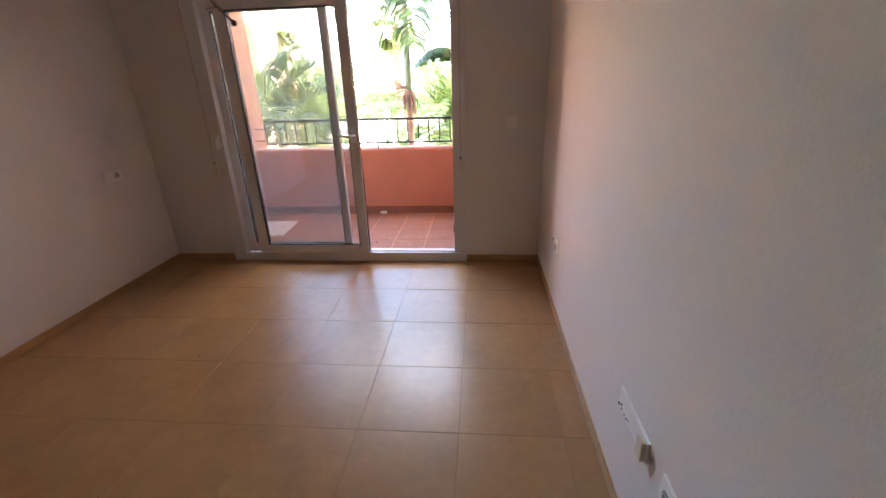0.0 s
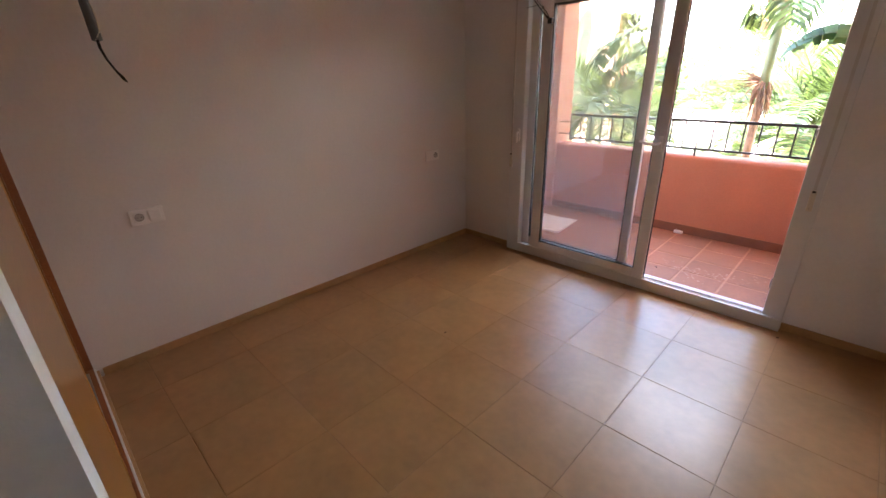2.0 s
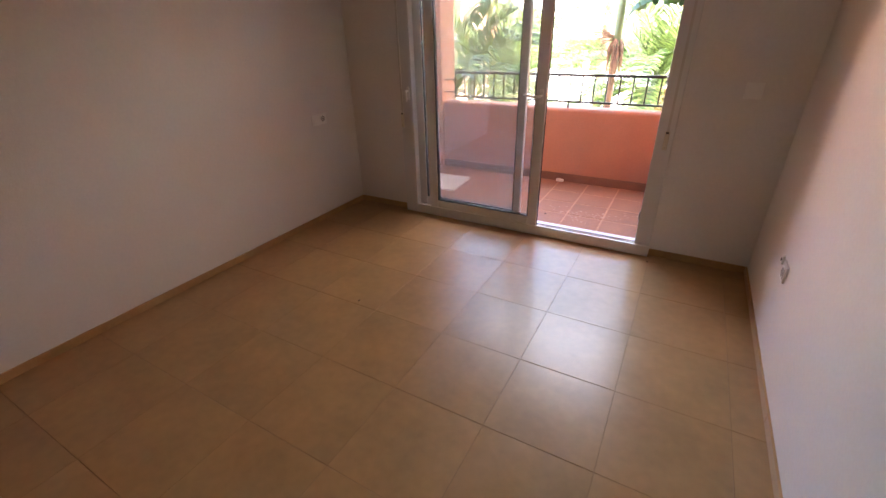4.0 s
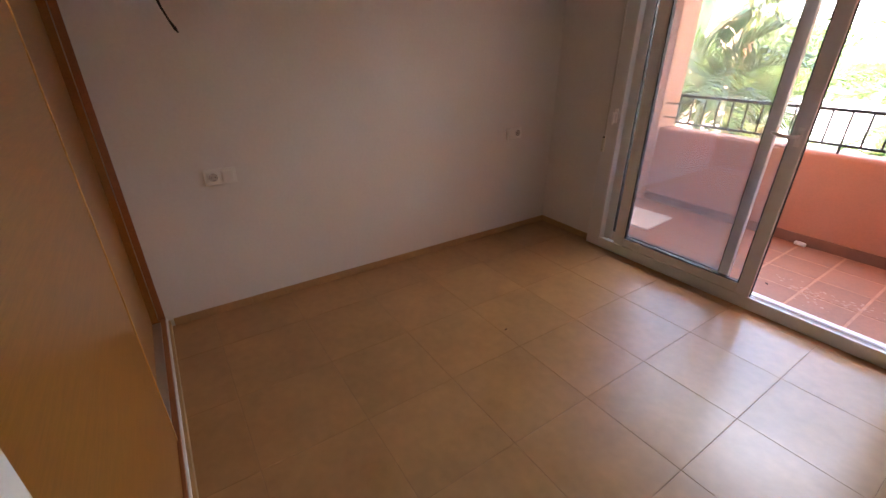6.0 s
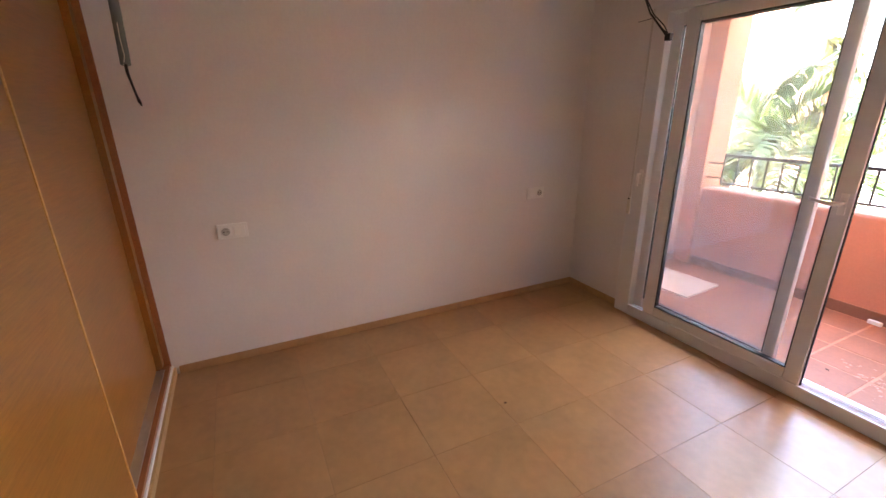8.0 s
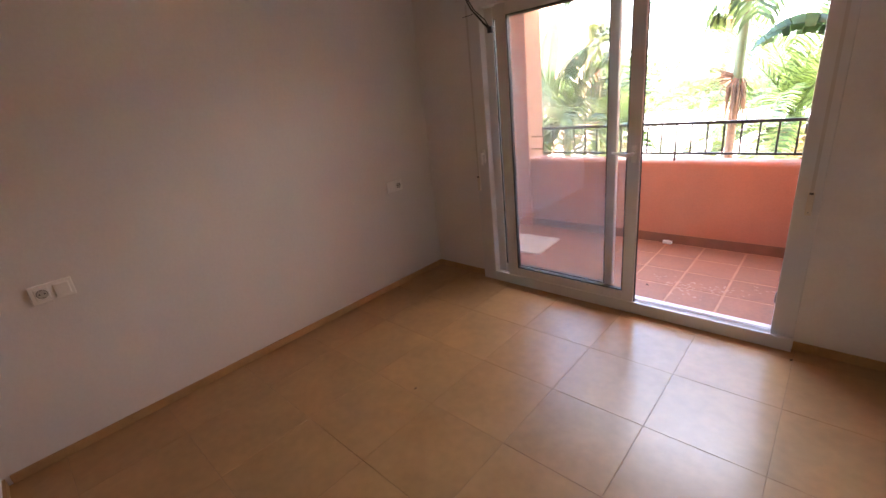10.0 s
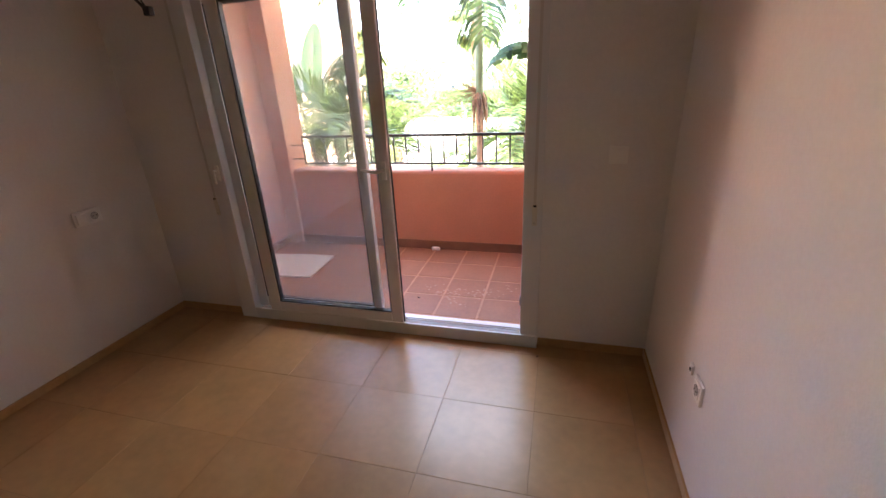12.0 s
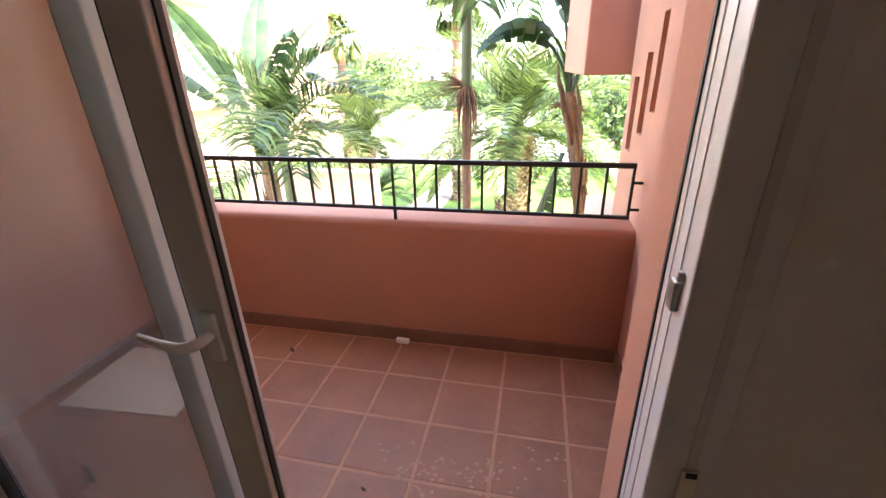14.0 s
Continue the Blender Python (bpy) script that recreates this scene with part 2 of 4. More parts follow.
def tube(points, radius, sides=8, bm=None, caps=True):
    """A round bar along points; radius is one number or one a point."""
    bm = bm or bmesh.new()
    pts = [Vector(p) for p in points]
    rad = radius if isinstance(radius, (list, tuple)) else [radius] * len(pts)
    rings = []
    side = None
    for i, p in enumerate(pts):
        d = (pts[min(i + 1, len(pts) - 1)] - pts[max(i - 1, 0)]).normalized()
        if side is None:
            side = d.orthogonal().normalized()
        else:
            side = (side - d * side.dot(d)).normalized()
        up = d.cross(side)
        rings.append([bm.verts.new(p + rad[i] * (math.cos(a) * side + math.sin(a) * up)) for a in (2 * math.pi * k / sides for k in range(sides))])
    for a, b in zip(rings, rings[1:]):
        for k in range(sides):
            bm.faces.new((a[k], a[(k + 1) % sides], b[(k + 1) % sides], b[k]))
    if caps:
        bm.faces.new(list(reversed(rings[0])))
        bm.faces.new(rings[-1])
    return bm


def mesh_of(bm, name, mat, smooth=False):
    bmesh.ops.recalc_face_normals(bm, faces=bm.faces[:])
    me = bpy.data.meshes.new(name)
    bm.to_mesh(me)
    bm.free()
    me.materials.append(mat)
    if smooth:
        for p in me.polygons:
            p.use_smooth = True
    return me


def part(name, bm, mat, parent=None, label="", smooth=False):
    """Links a bmesh as one mesh object, under parent where given."""
    ob = new(name, mesh_of(bm, name, mat, smooth))
    if parent is not None:
        ob.parent = parent
    if label:
        ob["label"] = label
    return ob


def thing(name, label, category, group="", at=(0, 0, 0), rz=0.0):
    e = new(name)
    e.empty_display_size = 0.1
    e.matrix_basis = pose(*at, 0, 0, rz)
    return tagged(e, label, category, group)


def setting(name, bm, mat, label, category="", smooth=False):
    return tagged(part(name, bm, mat, smooth=smooth), label, category or name.split("_")[0], kind="structure")


# ---- plan ----
XL, XR = -2.331, 0.818          # side walls of the room
YN = 3.773                      # inner face of the balcony wall
YOUT = 4.05                     # its outer face
YW = 0.755                      # front of the wardrobe wall
XP = -0.196                     # corner of the entrance passage
YS = -1.6                       # back of the passage
H = 2.5                         # ceiling
DX0, DX1, DZ = -1.76, 0.16, 2.03   # door opening in the wall
BXL, BXR = -2.38, 0.41          # side walls of the balcony
BZ = -0.03                      # balcony floor
PY0, PY1, PZ = 5.225, 5.45, 0.722   # parapet
G = -2.2                        # garden level

# ---- room shell ----
floor = setting("floor", box(XL - 0.1, XR + 0.1, YS - 0.1, 3.832, -0.25, -0.0012), M_GROUT, "beige tiled floor with thin dark joints")
setting("ceiling", box(XL - 0.15, XR + 0.15, YS - 0.15, YOUT, H, H + 0.2), M_CEIL, "plain white painted ceiling")
setting("wall_west", box(XL - 0.2, XL, YW - 0.75, YOUT, -0.25, H), M_PAINT, "white painted wall with two sockets", "wall")
setting("wall_east", box(XR, XR + 0.2, YS, YOUT, -0.25, H), M_PAINT, "long white painted wall with low sockets", "wall")
wn = box(XL, DX0, YN, YOUT - 0.004, -0.25, H)
box(DX1, XR, YN, YOUT - 0.004, -0.25, H, bm=wn)
box(DX0, DX1, YN, YOUT - 0.004, DZ, H, bm=wn)
setting("wall_north", wn, M_PAINT, "white painted wall around the balcony door", "wall")
ws = box(XL, XP, YW - 0.75, YW - 0.65, -0.25, H)
box(XP - 0.12, XP, YS, YW, -0.25, H, bm=ws)
setting("wall_south", ws, M_PAINT, "white painted wall beside the built-in wardrobe", "wall")
setting("wall_passage", box(XP - 0.12, XR + 0.2, YS - 0.15, YS, -0.25, H), M_PAINT, "white painted wall closing the entrance passage", "wall")


def skirting_run(parent_name, along, fixed0, fixed1, a0, a1, step, h=0.048):
    """Skirting made of single tile pieces, end to end."""
    base = setting(parent_name, box(*((a0, a1, fixed0 + 0.002, fixed1 - 0.002) if along == "x" else (fixed0 + 0.002, fixed1 - 0.002, a0, a1)), -0.002, h - 0.006), M_SKIRT, "beige ceramic skirting along the foot of the wall", "baseboard")
    n = max(1, round((a1 - a0) / step))
    w = (a1 - a0) / n
    me = None
    for i in range(n):
        c = a0 + (i + 0.5) * w
        if me is None:
            if along == "x":
                b = box(-w / 2 + 0.0006, w / 2 - 0.0006, fixed0, fixed1, 0.0, h, 0.0015)
            else:
                b = box(fixed0, fixed1, -w / 2 + 0.0006, w / 2 - 0.0006, 0.0, h, 0.0015)
            me = mesh_of(b, "skirting_tile", M_SKIRT)
        ob = new("skirting_tile", me)
        ob.location = (c, 0, 0) if along == "x" else (0, c, 0)
        ob.parent = base
    return base


skirting_run("baseboard_west", "y", XL - 0.001, XL + 0.009, YW + 0.045, YN, 0.445)
skirting_run("baseboard_east", "y", XR - 0.009, XR + 0.001, YS, YN, 0.445)
skirting_run("baseboard_north_left", "x", YN - 0.009, YN + 0.001, XL + 0.01, -1.792, 0.5)
skirting_run("baseboard_north_right", "x", YN - 0.009, YN + 0.001, 0.234, XR - 0.01, 0.6)

# ---- balcony door ----
door = tagged(new("door_1"), "white aluminium sliding balcony door, slid half open", "door", kind="structure")
FY0, FY1 = 3.730, 3.845
fr = box(-1.790, -1.672, FY0, FY1, 0.0, 2.045, 0.004)
box(0.132, 0.232, 3.764, 3.888, 0.0, 2.045, 0.004, bm=fr)
box(-1.672, 0.158, FY0, FY1, 1.995, 2.045, 0.003, bm=fr)
box(-1.672, 0.131, FY0 + 0.014, FY1, 0.0, 0.030, 0.0, bm=fr)
box(-1.672, 0.232, FY0, FY0 + 0.014, 0.0, 0.078, 0.002, bm=fr)
part("frame", fr, M_ALU, door, "white lacquered aluminium frame")
for yy in (3.755, 3.805):
    part("track", box(-1.66, 0.125, yy - 0.003, yy + 0.003, 0.06, 0.068, 0.001), M_ALU, door, "white sliding track")
for yy in (3.812, 3.850):
    part("rib", box(0.1305, 0.133, yy, yy + 0.002, 0.07, 1.99), M_ALU, door, "raised rib of the closing jamb")
# channel floor in a darker grey than the white frame
part("channel", box(-1.670, 0.130, FY0 + 0.016, FY1 - 0.012, 0.028, 0.050), M_CHANNEL, door, "grey channel of the sill")
# black strip put in for the dark gap behind the front lip
part("channel_gap_strip", box(-1.670, 0.130, FY0 + 0.0135, FY0 + 0.024, 0.045, 0.066), M_GASKET, door, "black strip standing for the dark gap along the sill")
part("lip", box(-1.670, 0.130, FY1 - 0.012, FY1 + 0.03, -0.02, 0.060, 0.002), M_ALU, door, "white outer lip of the sill")
part("gasket", box(0.1295, 0.134, 3.874, 3.883, 0.02, 1.99), M_GASKET, door, "black rubber gasket")


def sash(x0, x1, y0, y1, z0, z1, left, right, bottom, top):
    """One sliding leaf: four profiles, black gaskets and a dusty pane."""
    b = box(x0, x0 + left, y0, y1, z0, z1, 0.004)
    box(x1 - right, x1, y0, y1, z0, z1, 0.004, bm=b)
    box(x0 + left, x1 - right, y0 + 0.001, y1 - 0.001, z0, z0 + bottom, 0.004, bm=b)
    box(x0 + left, x1 - right, y0 + 0.001, y1 - 0.001, z1 - top, z1, 0.004, bm=b)
    leaf = part("sash", b, M_ALU, door, "white aluminium sliding leaf")
    g = 0.007
    a0, a1, c0, c1 = x0 + left, x1 - right, z0 + bottom, z1 - top
    k = box(a0, a0 + g, y0 + 0.006, y1 - 0.006, c0, c1)
    box(a1 - g, a1, y0 + 0.006, y1 - 0.006, c0, c1, bm=k)
    box(a0 + g, a1 - g, y0 + 0.006, y1 - 0.006, c0, c0 + g, bm=k)
    box(a0 + g, a1 - g, y0 + 0.006, y1 - 0.006, c1 - g, c1, bm=k)
    part("gasket", k, M_GASKET, leaf, "black rubber gasket")
    pane = part("pane", box(a0 + 0.002, a1 - 0.002, (y0 + y1) / 2 - 0.003, (y0 + y1) / 2 + 0.003, c0 + 0.002, c1 - 0.002), M_GLASS, leaf, "dusty clear glass pane")
    pane.visible_shadow = False
    return leaf


front = sash(-1.548, -0.588, 3.736, 3.780, 0.068, 1.99, 0.082, 0.072, 0.072, 0.072)
back = sash(-1.690, -0.746, 3.788, 3.828, 0.068, 1.99, 0.086, 0.056, 0.072, 0.072)
part("seal", box(-0.589, -0.583, 3.752, 3.764, 0.075, 1.985), M_GASKET, front, "black brush seal")
hb = box(-0.634, -0.604, 3.727, 3.737, 0.985, 1.085, 0.004)
handle = part("handle", hb, M_PLASTIC, front, "white lever handle")
tube([(-0.619, 3.732, 1.043), (-0.619, 3.708, 1.043), (-0.626, 3.694, 1.041), (-0.652, 3.689, 1.036), (-0.69, 3.690, 1.040), (-0.733, 3.691, 1.049)], [0.010, 0.010, 0.010, 0.010, 0.008, 0.007], 10, bm := bmesh.new())
part("lever", bm, M_PLASTIC, handle, smooth=True)
# catches on the closing jamb
for zz in (1.15, 0.26):
    c = part("catch", box(0.122, 0.133, 3.795, 3.818, zz - 0.024, zz + 0.024, 0.003), M_STEEL, door, "small steel lock catch")
    part("tongue", box(0.124, 0.133, 3.792, 3.800, zz + 0.026, zz + 0.042, 0.002), M_STEEL, c)
# turning latch on the fixed jamb
lt = box(-1.718, -1.695, 3.720, 3.732, 0.965, 1.06, 0.003)
latch = part("latch", lt, M_PLASTIC, door, "small white turning latch")
part("lever", tube([(-1.707, 3.723, 1.03), (-1.707, 3.698, 1.035), (-1.702, 3.690, 0.99), (-1.70, 3.690, 0.955)], [0.008, 0.008, 0.008, 0.006], 8), M_PLASTIC, latch, smooth=True)


def strap_winder(x, y):
    """Shutter strap winder: cream cover with a slot, and the grey strap going up."""
    w = thing("strap_winder", "cream shutter strap winder beside the balcony door", "strap winder", "strap winders", (x, y, 0.81))
    part("cover", box(-0.013, 0.013, -0.009, 0.0, -0.065, 0.05, 0.003), M_PLASTIC_OLD, w)
    part("slot", box(-0.008, 0.008, -0.0105, -0.008, 0.038, 0.048), M_DARK, w, "dark strap slot")
    part("strap", box(-0.007, 0.007, -0.003, 0.0, 0.045, 1.22), M_STRAP, w, "grey woven shutter strap")
    part("screw", tube([(0, -0.011, -0.05), (0, -0.008, -0.05)], 0.003, 8), M_STEEL, w)
    return w


strap_winder(0.192, 3.764)
strap_winder(-1.774, FY0)

# ---- wardrobe ----
setting("wall_plinth", box(XL, XP - 0.045, YW - 0.64, YW + 0.018, -0.1, 0.060, 0.003), M_PAINT, "low white plinth under the wardrobe", "wall")
skirting_run("baseboard_wardrobe", "x", YW + 0.018, YW + 0.030, XL + 0.01, XP - 0.047, 0.445, 0.048)
ward = thing("wardrobe", "built-in oak veneer wardrobe with sliding doors, closed", "wardrobe", at=((XL + XP) / 2, YW, 0.06))
wx0, wx1 = XL - (XL + XP) / 2 + 0.002, XP - (XL + XP) / 2 - 0.004
wz = H - 0.06 - 0.003
mid = -1.335 - (XL + XP) / 2
CAS = wx0 + 0.075
part("jamb", box(wx0, wx0 + 0.012, -0.12, 0.010, 0, wz, 0.002), M_WOOD_DARK, ward, "red-brown oak side jamb")
part("casing", box(wx0 + 0.012, CAS - 0.006, -0.075, -0.020, 0.032, wz, 0.002), M_WOOD, ward, "oak side panel")
part("jamb", box(wx1 - 0.045, wx1, -0.12, -0.004, 0, wz, 0.002), M_WOOD, ward, "oak side jamb")
part("bottom_rail", box(wx0 + 0.035, wx1 - 0.045, -0.12, 0.010, 0, 0.022, 0.002), M_WOOD_DARK, ward, "oak bottom rail")
part("panel_strip", box(CAS - 0.006, CAS, -0.075, -0.019, 0.032, wz - 0.062, 0.001), M_WOOD, ward, "oak edge strip")
part("track", box(CAS + 0.002, wx1 - 0.045, -0.062, -0.012, 0.022, 0.030, 0.001), M_TRACK, ward, "aluminium sliding track")
part("top_rail", box(wx0 + 0.035, wx1 - 0.045, -0.12, 0.014, wz - 0.06, wz, 0.002), M_WOOD, ward)
part("back", box(wx0, wx1, -0.62, -0.60, 0, wz), M_WOOD, ward)
d1 = part("door", box(CAS + 0.001, mid + 0.05, -0.072, -0.050, 0.031, wz - 0.062, 0.001), M_WOOD, ward, "oak veneer sliding door")
d2 = part("door", box(mid + 0.012, wx1 - 0.046, -0.026, -0.002, 0.031, wz - 0.062, 0.001), M_WOOD, ward, "oak veneer sliding door")
part("edge_strip", box(mid, mid + 0.012, -0.028, 0.001, 0.026, wz - 0.062, 0.001), M_WOOD_EDGE, d2, "pale oak edge strip")

# ---- sockets ----


def plate(name, label, at, rz, w, h, group="wall sockets", category="socket", d=0.010):
    t = thing(name, label, category, group, at, rz)
    part("frame", box(-w / 2, w / 2, -d, 0.0, -h / 2, h / 2, 0.003), M_PLASTIC, t, "white plastic frame")
    return t


def schuko(parent, cx, d=0.010, r=0.019):
    """Flat round socket, recess shade in grey, two pin holes, raised square insert."""
    part("insert", box(cx - 0.026, cx + 0.026, -d - 0.003, -d + 0.001, -0.026, 0.026, 0.002), M_PLASTIC, parent, "white socket insert")
    # ring and disc lie flat; the recess's shade is put into their greys
    part("rim", tube([(cx, -d - 0.0036, 0), (cx, -d - 0.0026, 0)], r + 0.0022, 24), M_RIM, parent, "dark ring drawn as the shadow line round the socket well")
    part("well", tube([(cx, -d - 0.0042, 0), (cx, -d - 0.0028, 0)], r, 24), M_WELL, parent, "flat round socket well, shade of its recess put in grey")
    for s in (-1, 1):
        part("pin_hole", tube([(cx + s * 0.0095, -d - 0.0052, 0), (cx + s * 0.0095, -d - 0.0042, 0)], 0.0035, 10), M_DARK, parent, "dark pin hole")
        part("earth_clip", box(cx - 0.004, cx + 0.004, -d - 0.0054, -d - 0.0042, s * 0.0165 - 0.0025, s * 0.0165 + 0.0025), M_STEEL, parent, "metal earth clip")


def switch(parent, cx, d=0.010):
    part("rocker", box(cx - 0.029, cx + 0.029, -d - 0.005, -d + 0.001, -0.029, 0.029, 0.003), M_PLASTIC, parent, "white rocker switch")


# west wall faces east: local -y points into the room
s = plate("wall_socket", "white double plate with socket and switch on white wall", (XL, 1.206, 0.821), 90, 0.158, 0.086)
schuko(s, -0.036)
switch(s, 0.036)
s = plate("wall_socket", "white double plate with switch and socket on white wall", (XL, 3.336, 0.835), 90, 0.158, 0.086)
switch(s, -0.036)
schuko(s, 0.036)
# east wall
s = plate("wall_socket", "white single socket low on white wall", (XR, 2.968, 0.432), -90, 0.083, 0.083)
schuko(s, 0.0)
s = plate("wall_socket", "small white aerial outlet low on white wall", (XR, 3.062, 0.452), -90, 0.03, 0.04)
part("hole", tube([(0, -0.0115, 0), (0, -0.009, 0)], 0.008, 12), M_DARK, s, "dark round hole")
s = plate("wall_socket", "long white triple plate with outlets low on white wall", (XR, 1.552, 0.412), -90, 0.245, 0.076)
part("cover", box(0.076, 0.119, -0.024, -0.008, -0.035, 0.035, 0.004), M_PLASTIC_OLD, s, "raised cream outlet cover")
for dx, dz, r in ((-0.113, -0.026, 0.006), (-0.092, -0.014, 0.005), (-0.085, -0.026, 0.004), (-0.060, -0.028, 0.0035), (-0.040, -0.026, 0.004), (-0.022, -0.016, 0.003)):
    part("hole", tube([(dx, -0.0115, dz), (dx, -0.009, dz)], r, 12), M_DARK, s, "dark round hole")
s = plate("wall_socket", "white double plate with socket low on white wall", (XR, 1.252, 0.415), -90, 0.158, 0.083)
schuko(s, -0.036)
switch(s, 0.036)
# north wall blank plate
s = plate("wall_plate", "blank white cover plate on white wall", (0.572, YN, 1.113), 0, 0.086, 0.086, "", "cover plate", 0.007)
part("cover", box(-0.032, 0.032, -0.010, -0.006, -0.032, 0.032, 0.002), M_PLASTIC, s)

# ---- hanging wires ----
w = thing("hanging_conduit", "grey conduit with bare wire hanging from the ceiling", "conduit", at=(-1.225, 1.05, H))
part("conduit", tube([(-0.10, 0.0, 0.0), (-0.085, 0, -0.3), (-0.055, 0, -0.6), (-0.03, 0, -0.78), (0.0, 0, -0.905)], 0.0125, 12), M_CONDUIT, w, "grey corrugated conduit", True)
part("wire", tube([(0.0, 0.0, -0.895), (0.004, 0.0, -0.925), (0.016, 0.006, -0.955), (0.045, 0.015, -0.985), (0.066, 0.022, -1.003), (0.076, 0.026, -1.012)], [0.004, 0.004, 0.0032, 0.003, 0.0045, 0.0018], 6), M_WIRE, w, "black bare wire end", True)
part("thin_wire", tube([(0.004, -0.004, -0.905), (0.030, 0.006, -0.885), (0.038, 0.006, -0.845), (0.012, 0.004, -0.805)], 0.0012, 5), M_PLASTIC_OLD, w, "thin pale wire loop", True)
w = thing("hanging_cable", "thin black twisted cable hanging from the ceiling", "cable", at=(-1.10, 2.69, H + 0.03))
part("cable", tube([(0, 0, 0), (0.05, 0.0, -0.35), (0.10, 0.01, -0.62), (0.16, 0.02, -0.74), (0.215, 0.025, -0.80), (0.246, 0.026, -0.83)], [0.003, 0.003, 0.003, 0.003, 0.004, 0.006], 6), M_WIRE, w, "", True)
part("cable", tube([(0.01, 0.01, 0), (0.06, 0.015, -0.35), (0.12, -0.005, -0.64), (0.185, 0.01, -0.75), (0.22, 0.03, -0.79), (0.243, 0.028, -0.825)], 0.0022, 6), M_WIRE, w, "", True)
part("terminal_block", box(0.236, 0.258, 0.016, 0.036, -0.842, -0.818, 0.003), M_WIRE, w, "black terminal block")
part("loose_wire", tube([(0.20, 0.01, -0.76), (0.17, 0.0, -0.765), (0.135, -0.005, -0.768)], 0.0012, 5), M_WIRE, w, "thin black wire end", True)

# ---- balcony ----
bfloor = setting("balcony_floor", box(BXL - 0.1, BXR + 0.1, 3.79, PY1, -0.30, BZ - 0.0014), M_BGROUT, "terracotta tiled balcony floor with pale joints", "floor")
outw = box(BXL - 0.25, DX0, YOUT - 0.004, YOUT + 0.02, -2.3, 2.9)
box(DX1, BXR, YOUT - 0.004, YOUT + 0.02, -2.3, 2.9, bm=outw)
box(DX0, DX1, YOUT - 0.004, YOUT + 0.02, DZ, 2.9, bm=outw)
box(DX0 - 0.002, DX0 + 0.02, FY1, YOUT, -0.05, DZ, bm=outw)
box(DX1 - 0.02, DX1 + 0.002, FY1, YOUT, -0.05, DZ, bm=outw)
setting("wall_outer", outw, M_STUCCO, "terracotta stucco wall around the balcony door", "wall")
setting("wall_balcony_left", box(BXL - 0.25, BXL, YOUT + 0.02, 5.56, -2.3, 2.6), M_STUCCO, "terracotta stucco side wall of the balcony", "wall")
pr = box(BXL, BXR, PY0, PY1, -2.3, PZ, 0.0)
ed = [e for e in pr.edges if all(v.co.z > PZ - 0.01 for v in e.verts) and abs(e.verts[0].co.y - e.verts[1].co.y) < 0.01]
bmesh.ops.bevel(pr, geom=ed, offset=0.035, segments=4, affect="EDGES", profile=0.5)
setting("wall_parapet", pr, M_STUCCO, "terracotta stucco balcony parapet with rounded top", "wall", True)
setting("wall_column", box(BXL - 0.02, -2.22, 5.19, 5.50, -2.3, 2.62, 0.012), M_STUCCO, "terracotta stucco corner column of the balcony", "column")
# unseen, assumed soffit; it keeps high sun and sky off the balcony
setting("balcony_soffit", box(BXL - 0.25, BXR, YOUT + 0.02, 5.15, 2.6, 2.9), M_STUCCO, "assumed terracotta soffit over the balcony, out of view", "ceiling")
bs = box(BXL, BXR, PY0 - 0.012, PY0 + 0.001, BZ, 0.055, 0.002)
setting("baseboard_parapet", bs, M_BSKIRT, "brown ceramic skirting along the parapet", "baseboard")
setting("baseboard_balcony_left", box(BXL - 0.001, BXL + 0.012, YOUT + 0.02, PY0 - 0.012, BZ, 0.055, 0.002), M_BSKIRT, "brown ceramic skirting on the balcony", "baseboard")
setting("baseboard_balcony_right", box(BXR - 0.012, BXR + 0.001, YOUT + 0.02, PY0 - 0.012, BZ, 0.055, 0.002), M_BSKIRT, "brown ceramic skirting on the balcony", "baseboard")
setting("baseboard_reveal", box(BXL + 0.012, DX0 + 0.034, YOUT + 0.019, YOUT + 0.032, BZ, 0.06, 0.002), M_BSKIRT, "brown ceramic skirting beside the door", "baseboard")

rail = thing("balcony_railing", "dark wrought iron railing on the parapet", "railing", at=(0, 5.262, 0))
R0, R1 = -2.09, 0.372
part("top_bar", box(R0, R1, -0.012, 0.012, 1.022, 1.046, 0.003), M_IRON, rail)
part("bottom_bar", box(R0, R1, -0.010, 0.010, 0.776, 0.794, 0.003), M_IRON, rail)
nb = 22
bar_me = None
for i in range(nb):
    x = R0 + 0.007 + (R1 - R0 - 0.014) * i / (nb - 1)
    if bar_me is None:
        bar_me = mesh_of(box(-0.0065, 0.0065, -0.0065, 0.0065, 0.793, 1.023, 0.0015), "baluster", M_IRON)
    o = new("baluster", bar_me)
    o.location.x = x
    o.parent = rail
for x in (-0.80,):
    part("foot", box(x - 0.008, x + 0.008, -0.008, 0.008, 0.70, 0.777, 0.002), M_IRON, rail)
for zz in (0.955, 0.825):
    part("stub", box(R1 - 0.001, BXR + 0.004, -0.006, 0.006, zz - 0.006, zz + 0.006, 0.001), M_IRON, rail)
    part("stub", box(-2.224, R0 + 0.001, -0.006, 0.006, zz - 0.006, zz + 0.006, 0.001), M_IRON, rail)

bd = box(-0.32, 0.32, -0.235, 0.235, 0, 0.012, 0.002)
board = part("loose_board", bd, M_BOARD)
board.matrix_basis = pose(-2.01, 4.635, BZ + 0.001, 0, 0, 4)
tagged(board, "pale thin board lying flat on the balcony floor", "board")
for sx, sy in ((0.29, -0.205), (0.29, 0.205)):
    part("screw", tube([(sx, sy, 0.0115), (sx, sy, 0.0145)], 0.006, 10), M_DARK, board, "dark screw head")
